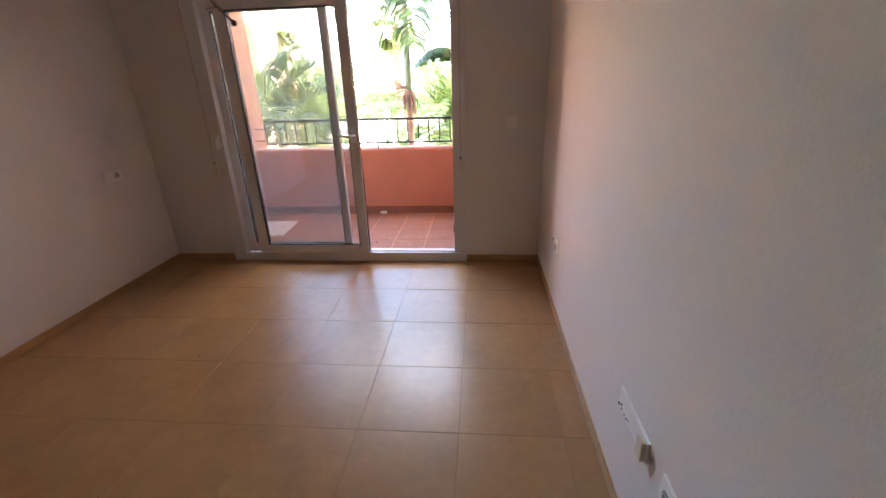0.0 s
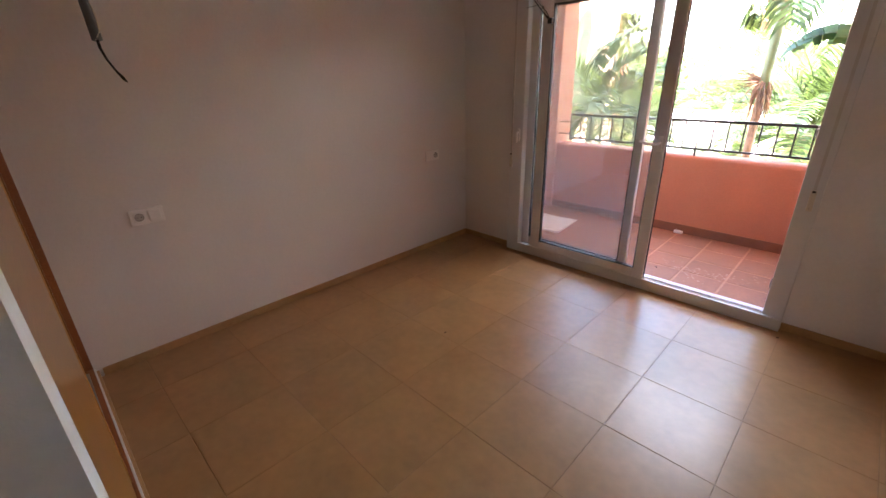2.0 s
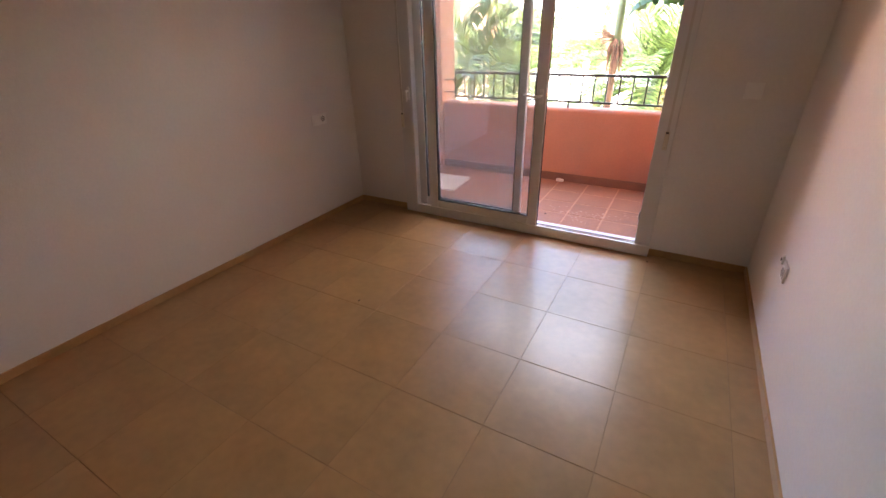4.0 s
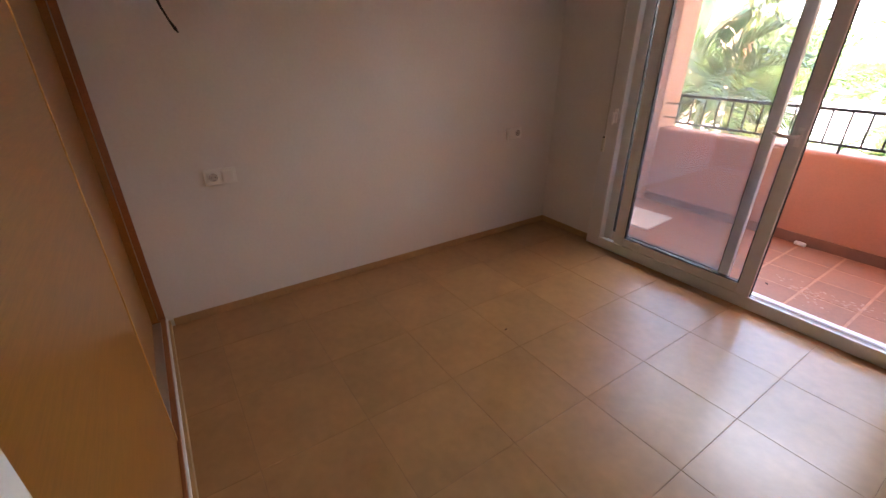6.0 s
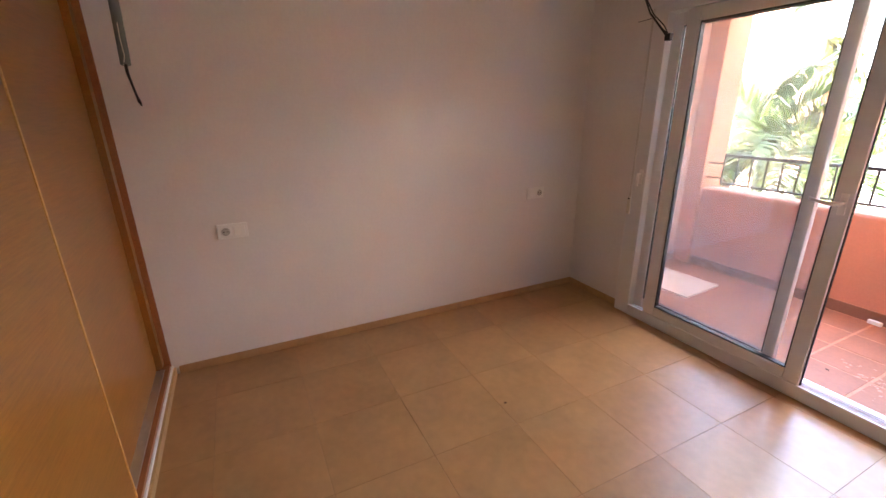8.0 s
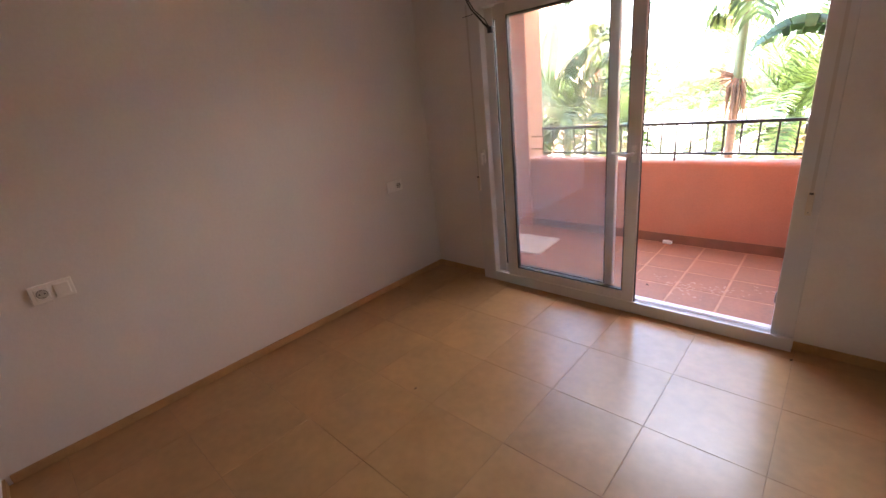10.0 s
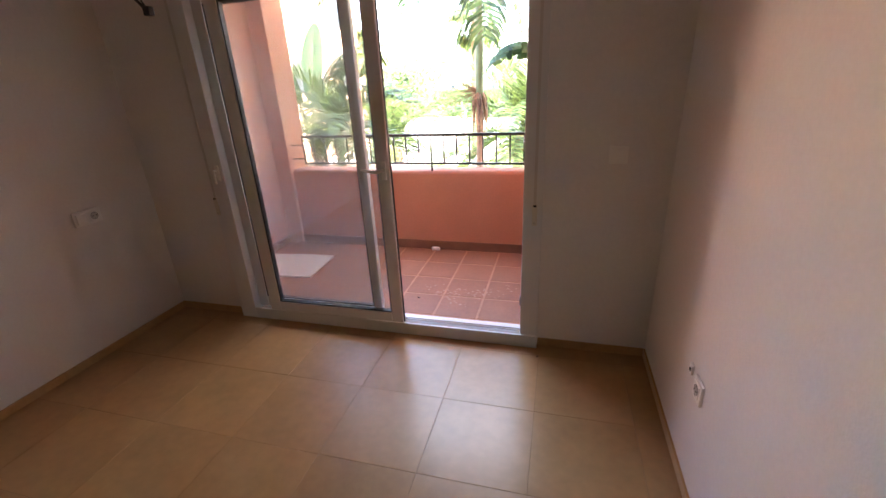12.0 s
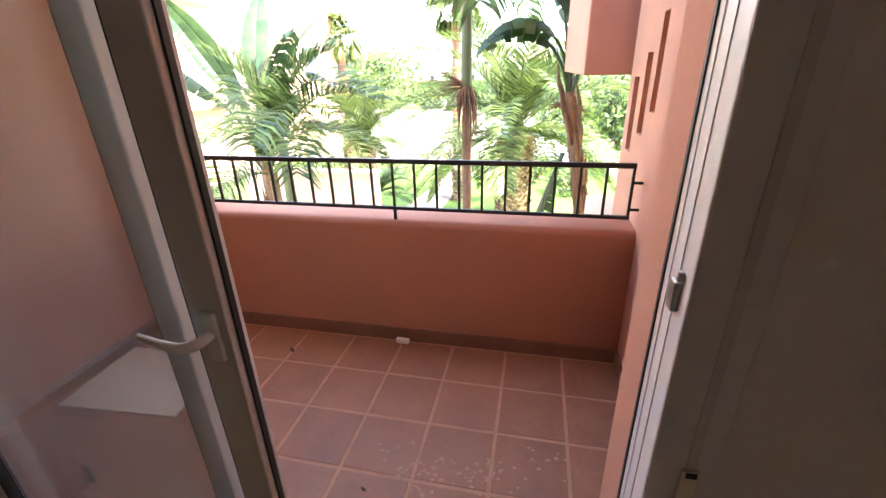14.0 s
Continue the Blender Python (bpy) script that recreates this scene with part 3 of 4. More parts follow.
wb = box(-0.04, 0.04, -0.014, 0.014, 0, 0.030, 0.006)
whitebox = part("white_bracket", wb, M_WHITE)
whitebox.matrix_basis = pose(-0.785, 5.19, BZ + 0.001, 0, 0, -4)
tagged(whitebox, "small white plastic piece lying against the parapet", "plastic piece")
tube([(-0.018, 0, 0.0305), (0.0, 0, 0.0315), (0.02, 0, 0.0305)], 0.004, 6, bm := bmesh.new())
part("ridge", bm, M_PLASTIC, whitebox)
for name, x, y, z, sc, words in (("dry_leaf", -0.655, 4.246, BZ, 0.012, "small dark dry leaf on the balcony tiles"), ("dry_leaf", -1.40, 5.00, BZ, 0.02, "curled dark dry leaf on the balcony tiles"), ("dry_leaf", -1.236, 2.360, 0.001, 0.008, "tiny dark leaf crumb on the beige floor"), ("dry_leaf", 0.242, 3.646, 0.001, 0.008, "tiny dark leaf crumb on the beige floor")):
    b = bmesh.new()
    pts = [(-1, 0, 0.1), (-0.4, 0.5, 0.5), (0.5, 0.45, 0.3), (1.1, 0, 0.6), (0.4, -0.4, 0.2), (-0.5, -0.5, 0.4)]
    vs = [b.verts.new((px * sc, py * sc, pz * sc + 0.002)) for px, py, pz in pts]
    b.faces.new(vs)
    r = bmesh.ops.extrude_face_region(b, geom=b.faces[:])
    for v in r["geom"]:
        if isinstance(v, bmesh.types.BMVert):
            v.co.z -= 0.002
    o = part(name, b, M_DEBRIS)
    o.matrix_basis = pose(x, y, z, 0, 0, random.uniform(0, 180))
    tagged(o, words, "leaf", "dry leaves")

# dried splashes on the tiles near the door
rnd = random.Random(21)
b = bmesh.new()
for cx, cy, n_, sp in ((-0.46, 4.36, 46, 0.07), (-0.22, 4.40, 40, 0.06), (-0.36, 4.22, 16, 0.06), (0.02, 4.50, 14, 0.08), (-0.62, 4.46, 10, 0.04)):
    for k in range(n_):
        px, py, rr = cx + rnd.gauss(0, sp), cy + rnd.gauss(0, sp * 0.7), rnd.uniform(0.003, 0.011)
        ring = [b.verts.new((px + rr * rnd.uniform(0.6, 1.4) * math.cos(a), py + rr * rnd.uniform(0.5, 1.1) * math.sin(a), BZ + 0.0012)) for a in (0, 1.05, 2.1, 3.14, 4.2, 5.2)]
        top = b.verts.new((px, py, BZ + 0.0020))
        for q in range(6):
            b.faces.new((ring[q], ring[(q + 1) % 6], top))
tagged(part("dried_splash", b, M_STAIN), "pale dried splash marks on the terracotta tiles", "stain", kind="stuff")

# ---- right hand house ----
house = thing("house", "terracotta stucco house wing with slit openings", "house", at=(0, 0, 0))
slits = [(5.27, 5.36, 1.26, 1.66), (5.45, 5.56, 1.14, 1.51), (5.67, 5.79, 1.02, 1.40)]
y = YOUT + 0.02
for a, b_, z0, z1 in slits:
    for piece in ((0.0, y, a, -2.3, 6.0), (0.0, a, b_, -2.3, z0), (0.0, a, b_, z1, 6.0), (0.10, a, b_, z0, z1)):
        part("wall", box(BXR + piece[0], BXR + 0.3, *piece[1:]), M_STUCCO, house)
    y = b_
part("wall", box(BXR, BXR + 0.3, y, 5.90, -2.3, 6.0), M_STUCCO, house)
part("bay", box(0.165, 3.0, 6.0, 8.3, 1.405, 5.5, 0.01), M_STUCCO, house, "projecting terracotta bay")
part("wall", box(BXR + 0.32, 6.0, YOUT + 0.02, 5.88, -2.3, 6.0), M_STUCCO, house)
lw = box(BXR - 0.04, BXR + 0.5, 5.92, 6.95, -2.3, 0.42)
part("low_wall", lw, M_STUCCO_PALE, house, "pale low garden wall")
roof = thing("tiled_canopy", "small sloping clay tile canopy below the balcony", "canopy", at=(0.22, 6.55, 0.02), rz=0)
part("deck", box(-0.42, 0.45, -0.5, 0.6, -0.24, -0.20), M_ROOF, roof)
tile_me = None
for i in range(6):
    for j in range(5):
        if tile_me is None:
            b = bmesh.new()
            for k in range(7):
                a = math.pi * k / 6
                for yy, rr in ((0, 0.075), (0.26, 0.062)):
                    b.verts.new((rr * math.cos(a), yy, rr * math.sin(a)))
            b.verts.ensure_lookup_table()
            for k in range(6):
                b.faces.new((b.verts[2 * k], b.verts[2 * k + 1], b.verts[2 * k + 3], b.verts[2 * k + 2]))
            tile_me = mesh_of(b, "roof_tile", M_ROOF, True)
        o = new("roof_tile", tile_me)
        o.parent = roof
        o.matrix_basis = pose(-0.36 + 0.155 * i, -0.5 + 0.215 * j, -0.20 + 0.03 * j, 4, 0, 0)

# ---- garden ----
ground = setting("ground", box(-260, 260, 5.6, 420, G - 0.5, G), M_LAWN, "green garden lawn reaching into the distance", "lawn")
setting("ground_near", box(-260, 260, -40, 5.6, G - 0.5, G - 0.004), M_PAVE, "pale paved ground by the houses", "ground")
setting("pavement", box(-40, 30, 20.5, 60, G - 0.1, G + 0.012), M_PAVE, "pale paved pool terrace", "pavement")
pb = bmesh.new()
vs = [pb.verts.new(p) for p in ((-4.2, 9.0, G + 0.02), (-3.1, 9.0, G + 0.02), (-2.1, 20.6, G + 0.02), (-3.05, 20.6, G + 0.02))]
f = pb.faces.new(vs)
r = bmesh.ops.extrude_face_region(pb, geom=[f])
for v in r["geom"]:
    if isinstance(v, bmesh.types.BMVert):
        v.co.z -= 0.05
setting("path", pb, M_PATH, "pale paved path across the lawn", "path")


def frond(length, e0, bend, pairs, leaflen, width, droop, vee=0.45, bare=0.12, seed=0):
    """A feather leaf along +x: a tapering stalk and bent, pointed leaflets on both sides."""
    rnd = random.Random(seed)
    n = 14
    pts = [Vector((0, 0, 0))]
    angs = []
    for i in range(n):
        a = e0 - bend * ((i + 0.5) / n) ** 1.25
        angs.append(a)
        pts.append(pts[-1] + Vector((math.cos(a), 0, math.sin(a))) * (length / n))
    angs.append(angs[-1])
    b = tube(pts, [0.018 * (1 - 0.85 * i / n) * max(0.6, length / 2.2) for i in range(n + 1)], 4)
    for k in range(pairs):
        s = bare + (1 - bare) * (k + 0.5) / pairs
        i = min(n - 1, int(s * n))
        p = pts[i].lerp(pts[i + 1], s * n - i)
        t = Vector((math.cos(angs[i]), 0, math.sin(angs[i])))
        up = Vector((-math.sin(angs[i]), 0, math.cos(angs[i])))
        ll = leaflen * (0.45 + 0.75 * math.sin(math.pi * min(1, 0.12 + 0.86 * s)) ** 0.8) * rnd.uniform(0.85, 1.1)
        for sd in (-1, 1):
            out = (t * rnd.uniform(0.75, 1.15) + Vector((0, sd, 0)) + up * rnd.uniform(vee - 0.15, vee + 0.15)).normalized()
            q1 = p + out * ll * 0.5
            q2 = q1 + (out + Vector((0, 0, -droop * rnd.uniform(0.7, 1.4)))).normalized() * ll * 0.5
            wv = (t - out * t.dot(out)).normalized() * width * 0.5
            a0, a1 = b.verts.new(p - wv * 0.5), b.verts.new(p + wv * 0.5)
            m0, m1 = b.verts.new(q1 - wv), b.verts.new(q1 + wv)
            e = b.verts.new(q2)
            b.faces.new((a0, a1, m1, m0))
            b.faces.new((m0, m1, e))
    return b


def fan_leaf(stalk, radius, e0, sag, seed=0):
    """A fan leaf along +x: stalk and a round pleated blade split into points."""
    rnd = random.Random(seed)
    tip = Vector((math.cos(e0), 0, math.sin(e0))) * stalk
    b = tube([(0, 0, 0), tip * 0.5 + Vector((0, 0, 0.03)), tip], [0.02, 0.016, 0.012], 4)
    t = Vector((math.cos(e0 - sag), 0, math.sin(e0 - sag)))
    n = 24
    for k in range(n):
        a = radians(-125 + 250 * (k + 0.5) / n)
        d = (t * math.cos(a) + Vector((0, math.sin(a), 0))).normalized()
        side = d.cross(Vector((0, 0, 1)) if abs(d.z) < 0.9 else Vector((1, 0, 0))).normalized()
        r = radius * rnd.uniform(0.85, 1.08)
        w = radius * 0.075
        p1 = tip + d * r * 0.55
        p2 = tip + d * r * 0.8 + Vector((0, 0, -0.10 * r))
        p3 = tip + d * r * 0.92 + Vector((0, 0, -0.34 * r * rnd.uniform(0.7, 1.3)))
        o = b.verts.new(tip)
        c0, c1 = b.verts.new(p1 - side * w), b.verts.new(p1 + side * w)
        e0_, e1 = b.verts.new(p2 - side * w * 0.6), b.verts.new(p2 + side * w * 0.6)
        q = b.verts.new(p3)
        b.faces.new((o, c1, c0))
        b.faces.new((c0, c1, e1, e0_))
        b.faces.new((e0_, e1, q))
    return b


def trunk_mesh(height, r0, r1, rings=40, lump=0.06, sides=14, seed=0, lean=(0, 0)):
    """A tapered trunk with leaf-scar rings."""
    rnd = random.Random(seed)
    pts, rad = [], []
    for i in range(rings * 2 + 1):
        s = i / (rings * 2)
        pts.append((lean[0] * s * s, lean[1] * s * s, height * s))
        rad.append((r0 + (r1 - r0) * s) * (1 + (lump if i % 2 else -lump) * rnd.uniform(0.5, 1.2)))
    return tube(pts, rad, sides)


def scaly_trunk(height, r, seed=0):
    """Trunk of a date palm: a core under rows of diamond-shaped leaf bases."""
    rnd = random.Random(seed)
    b = tube([(0, 0, 0), (0, 0, height * 0.5), (0, 0, height)], [r * 1.05, r * 0.92, r], 14)
    rows = int(height / 0.11)
    for j in range(rows):
        for k in range(12):
            a = 2 * math.pi * (k + 0.5 * (j % 2)) / 12
            z = 0.06 + 0.11 * j
            d = Vector((math.cos(a), math.sin(a), 0))
            sd = Vector((-math.sin(a), math.cos(a), 0))
            rr = r * rnd.uniform(0.95, 1.02)
            c = d * rr + Vector((0, 0, z))
            w = r * 0.27
            tipv = b.verts.new(d * (rr + r * rnd.uniform(0.13, 0.26)) + Vector((0, 0, z + 0.05)))
            q = [b.verts.new(c + sd * w), b.verts.new(c + Vector((0, 0, 0.08))), b.verts.new(c - sd * w), b.verts.new(c - Vector((0, 0, 0.07)))]
            for i in range(4):
                b.faces.new((q[i], q[(i + 1) % 4], tipv))
    return b


def feather_palm(name, label, at, trunk, trunk_mat, crown_z, shapes, mat, count, seed, leafname="frond", group=""):
    """A palm: trunk part and single frond parts, which share a few frond meshes."""
    rnd = random.Random(seed)
    t = thing(name, label, "palm", group, at)
    part("trunk", trunk, trunk_mat, t, smooth=trunk_mat is not M_BARK_PALE)
    meshes = [mesh_of(frond(*sh, seed=seed + i), "frond", mat) for i, sh in enumerate(shapes)]
    for i in range(count):
        o = new(leafname, meshes[i % len(meshes)])
        o.parent = t
        o.matrix_basis = pose(0, 0, crown_z + rnd.uniform(-0.08, 0.08), rnd.uniform(-12, 12), rnd.uniform(-8, 8), i * 137.5 + rnd.uniform(-18, 18))
    return t


D = radians
phoenix_shapes = [(2.3, D(78), D(75), 52, 0.42, 0.022, 0.25), (2.4, D(55), D(85), 52, 0.42, 0.022, 0.3), (2.4, D(34), D(80), 52, 0.42, 0.022, 0.35), (2.2, D(10), D(70), 48, 0.40, 0.022, 0.4), (2.0, D(-12), D(55), 44, 0.38, 0.022, 0.4)]
big_shapes = [(le * 1.2, e, b_, 62, 0.5, 0.030, dr) for le, e, b_, n_, ll, w_, dr in phoenix_shapes]
feather_palm("date_palm", "date palm with scaly trunk and arching green fronds on the lawn", (-0.52, 12.3, G), scaly_trunk(2.35, 0.36, 3), M_BARK_PALE, 2.45, big_shapes, M_LEAF_Y, 38, 11, group="date palms")
feather_palm("date_palm", "smaller date palm with arching fronds on the lawn", (-5.45, 16.2, G), scaly_trunk(1.5, 0.27, 4), M_BARK_PALE, 1.6, phoenix_shapes, M_LEAF_Y, 28, 23, group="date palms")
feather_palm("date_palm", "date palm with pale scaly trunk further back on the lawn", (-7.05, 18.6, G), scaly_trunk(1.9, 0.30, 5), M_BARK_PALE, 2.0, phoenix_shapes, M_LEAF_Y, 26, 31, group="date palms")
feather_palm("date_palm", "low date palm beside the garden path", (-2.2, 15.4, G), scaly_trunk(1.0, 0.26, 6), M_BARK_PALE, 1.1, phoenix_shapes, M_LEAF_Y, 15, 37, group="date palms")
king_shapes = [(2.6, D(60), D(110), 46, 0.55, 0.035, 0.8), (2.6, D(25), D(95), 46, 0.55, 0.035, 0.9), (2.4, D(-5), D(70), 44, 0.55, 0.035, 1.0)]
tr = trunk_mesh(3.38, 0.060, 0.055, 52, 0.05, 14, 2)
king = feather_palm("king_palm", "slender palm with ringed brown trunk and green crownshaft", (-0.89, 8.25, G), tr, M_BARK, 5.5, king_shapes, M_LEAF, 13, 41)
part("crownshaft", tube([(0, 0, 3.36), (0, 0, 3.52), (0, 0, 4.8), (0, 0, 5.5)], [0.056, 0.064, 0.060, 0.046], 14), M_SHAFT, king, "smooth green crownshaft", True)
sk = bmesh.new()
rnd = random.Random(5)
for k in range(34):
    a = rnd.uniform(0, 2 * math.pi)
    r0 = 0.058
    z0 = 3.40 + rnd.uniform(-0.06, 0.08)
    ln = rnd.uniform(0.2, 0.62)
    o = Vector((math.cos(a), math.sin(a), 0))
    tube([o * r0 + Vector((0, 0, z0)), o * (r0 + 0.05) + Vector((0, 0, z0 - ln * 0.35)), o * (r0 + rnd.uniform(0.01, 0.07)) + Vector((0, 0, z0 - ln))], [0.014, 0.012, 0.003], 5, sk)
part("dry_skirt", sk, M_DRY, king, "hanging dry brown fibres")
st = bmesh.new()
for k in range(40):
    a = rnd.uniform(2.2, 4.4)
    el = rnd.uniform(-0.5, 0.5)
    ln = rnd.uniform(0.4, 0.85)
    o = Vector((math.cos(a) * math.cos(el), math.sin(a) * math.cos(el) * 0.6, math.sin(el)))
    tube([Vector((0, 0, 3.48)), o * ln * 0.5 + Vector((0, 0, 3.52)), o * ln + Vector((0, 0, 3.50 - 0.12 * ln))], [0.006, 0.004, 0.002], 4, st, caps=False)
tagged(part("flower_stalk", st, M_DRY, king, "dry branching flower stalks"), kind="stuff")

areca_shapes = [(1.3, D(78), D(60), 30, 0.50, 0.030, 0.25), (1.6, D(58), D(80), 34, 0.58, 0.032, 0.40), (1.65, D(36), D(85), 34, 0.60, 0.032, 0.55), (1.5, D(18), D(75), 30, 0.58, 0.030, 0.7)]
areca = feather_palm("kentia_palm", "young palm with long drooping dark green fronds", (-3.3, 8.2, G), trunk_mesh(2.85, 0.085, 0.065, 30, 0.04, 12, 8), M_SHAFT, 2.9, areca_shapes, M_LEAF_Y, 15, 53)
feather_palm("kentia_palm", "palm with drooping fronds beside the pale wall", (-4.2, 9.2, G), trunk_mesh(2.2, 0.09, 0.07, 26, 0.04, 12, 9), M_BARK, 2.25, areca_shapes, M_LEAF_Y, 9, 59)
cyc_shapes = [(0.95, D(60), D(60), 34, 0.2, 0.02, 0.1), (1.0, D(30), D(55), 34, 0.2, 0.02, 0.1), (0.95, D(8), D(40), 34, 0.2, 0.02, 0.1)]
feather_palm("cycad", "small stiff cycad with a short dark trunk on the lawn", (-3.78, 12.6, G), scaly_trunk(0.9, 0.10, 12), M_BARK_PALE, 0.9, cyc_shapes, M_LEAF, 26, 61, group="cycads")
feather_palm("cycad", "low spreading cycad on the lawn edge", (-5.3, 13.0, G), scaly_trunk(0.3, 0.10, 13), M_BARK_PALE, 0.3, cyc_shapes, M_LEAF, 22, 67, group="cycads")


def fan_palm(label, at, height, r, seed, n=26, leaf=0.75):
    rnd = random.Random(seed)
    t = thing("fan_palm", label, "palm", "fan palms", at)
    part("trunk", trunk_mesh(height, r * 1.3, r, 40, 0.07, 12, seed), M_BARK, t, smooth=True)
    ms = [mesh_of(fan_leaf(0.8, leaf, D(e), D(s_), seed + i), "fan_leaf", M_LEAF_Y) for i, (e, s_) in enumerate(((75, 20), (45, 35), (18, 45), (-12, 55), (-40, 40)))]
    for i in range(n):
        o = new("fan_leaf", ms[i % 5])
        o.parent = t
        o.matrix_basis = pose(0, 0, height + rnd.uniform(-0.1, 0.1), rnd.uniform(-10, 10), rnd.uniform(-8, 8), i * 137.5 + rnd.uniform(-20, 20))
    return t


fan_palm("tall fan palm with thin trunk behind the garden", (-3.7, 23.0, G), 6.2, 0.17, 71, leaf=0.85)
fan_palm("fan palm with shaggy crown behind the lawn", (-10.85, 27.0, G), 5.2, 0.18, 73, leaf=0.85)
fan_palm("fan palm by the pale house", (-13.05, 24.5, G), 5.1, 0.18, 79, leaf=0.8)
fan_palm("fan palm close to the pale house wall", (-13.2, 28.5, G), 5.2, 0.18, 83, leaf=0.85)


def banana_leaf(length, width, e0, bend, stalk, tears, seed=0):
    """A paddle leaf along +x with a stout midrib and a blade torn into strips."""
    rnd = random.Random(seed)
    n = 16
    pts, ang = [Vector((0, 0, 0))], []
    tot = stalk + length
    for i in range(n):
        a = e0 - bend * ((i + 0.5) / n) ** 1.6
        ang.append(a)
        pts.append(pts[-1] + Vector((math.cos(a), 0, math.sin(a))) * (tot / n))
    ang.append(ang[-1])
    b = tube(pts, [0.028 * (1 - 0.8 * i / n) for i in range(n + 1)], 5)

    def at_(s):
        i = min(n - 1, int(s * n))
        t = Vector((math.cos(ang[i]), 0, math.sin(ang[i])))
        return pts[i].lerp(pts[i + 1], s * n - i), Vector((-t.z, 0, t.x))
    s0 = stalk / tot
    for sd in (-1, 1):
        s = s0
        sag = rnd.uniform(0.7, 1.1) if tears else rnd.uniform(0.05, 0.25)
        while s < 0.995:
            ds = min(rnd.uniform(0.03, 0.12) if tears else 0.05, 1 - s)
            if tears and rnd.random() < 0.7:
                sag = rnd.uniform(0.6, 1.25)
            k = 3
            prev = None
            for j in range(k + 1):
                ss = s + ds * (0.93 if tears else 1.0) * j / k
                u = (ss - s0) / (1 - s0)
                hw = width * 0.5 * max(0.05, math.sin(math.pi * min(1, u * 0.93 + 0.06)) ** 0.55)
                p, up = at_(min(1, ss))
                o1 = p + Vector((0, sd, 0)) * hw * 0.5 + up * hw * (0.16 - 0.1 * sag)
                o2 = p + Vector((0, sd, 0)) * hw * (1.0 - 0.25 * sag) + up * hw * (0.12 - 0.75 * sag)
                row = [b.verts.new(v) for v in (p, o1, o2)]
                if prev:
                    b.faces.new((prev[0], row[0], row[1], prev[1]))
                    b.faces.new((prev[1], row[1], row[2], prev[2]))
                prev = row
            s += ds
    return b


def banana(label, at, stem_h, leaves, seed, group="bird of paradise plants", lean=0.0, r=0.09):
    rnd = random.Random(seed)
    t = thing("strelitzia", label, "plant", group, at)
    part("stem", trunk_mesh(stem_h, r * 1.1, r * 0.8, 26, 0.10, 12, seed, (lean, 0)), M_DRY, t, "fibrous brown stem", True)
    for k in range(26):
        a = rnd.uniform(0, 2 * math.pi)
        z = rnd.uniform(0.1, stem_h)
        o = Vector((math.cos(a), math.sin(a), 0))
        c = Vector((lean * (z / stem_h) ** 2, 0, z))
        tip = Vector((lean * 2 * z / stem_h ** 2, 0, 1)).normalized() * 0.42
        part("leaf_sheath", tube([c + o * r * 0.85, c + tip * 0.5 + o * (r + 0.025), c + tip + o * rnd.uniform(r, r + 0.07)], [0.03, 0.026, 0.006], 5), M_DRY, t)
    for i, (az, ln, wd, e0, bend, stalk, tears) in enumerate(leaves):
        lf = part("leaf", banana_leaf(ln, wd, D(e0), D(bend), stalk, tears, seed + i), M_LEAF_B, t, smooth=True)
        lf.matrix_basis = pose(lean, 0, stem_h - 0.1, 0, 0, az)
    return t


plant = banana("bird of paradise tree with torn dark green paddle leaves", (0.60, 8.3, G), 3.4,
               [(188, 0.95, 0.36, 80, 150, 0.62, True), (205, 0.8, 0.34, 86, 140, 0.70, True), (262, 1.0, 0.55, 88, 30, 0.85, False), (330, 0.8, 0.34, 74, 25, 0.95, False), (25, 0.7, 0.3, 70, 30, 0.9, False), (95, 1.0, 0.5, 82, 40, 0.8, True), (140, 0.8, 0.3, 84, 30, 1.0, True)], 91, lean=-0.36, r=0.075)
for dx, dz in ((-0.46, 3.27), (-0.23, 3.24)):
    b = bmesh.new()
    for k in range(24):
        a, el = rnd.uniform(0, 6.28), rnd.uniform(-0.9, 0.6)
        o = Vector((math.cos(a) * math.cos(el), math.sin(a) * math.cos(el), math.sin(el)))
        tube([Vector((dx, 0, dz)), Vector((dx, 0, dz)) + o * rnd.uniform(0.06, 0.15)], [0.016, 0.002], 4, b, caps=False)
    part("dead_flower", b, M_DRY, plant, "dry brown flower head")
hang = part("leaf", banana_leaf(1.3, 0.34, D(-70), D(15), 0.3, True, 14), M_LEAF_B, plant, "hanging old leaf")
hang.matrix_basis = pose(-0.38, -0.05, 2.75, 0, 0, 200)
banana("tall bird of paradise with pale upright leaves", (-4.6, 9.6, G), 2.6,
       [(100, 1.7, 0.5, 80, 30, 0.9, False), (170, 1.7, 0.5, 70, 40, 0.9, True), (215, 1.6, 0.5, 62, 50, 0.9, True), (330, 1.5, 0.5, 66, 50, 0.9, True), (30, 1.6, 0.5, 72, 40, 0.9, False), (260, 1.6, 0.5, 75, 40, 0.9, False)], 97)


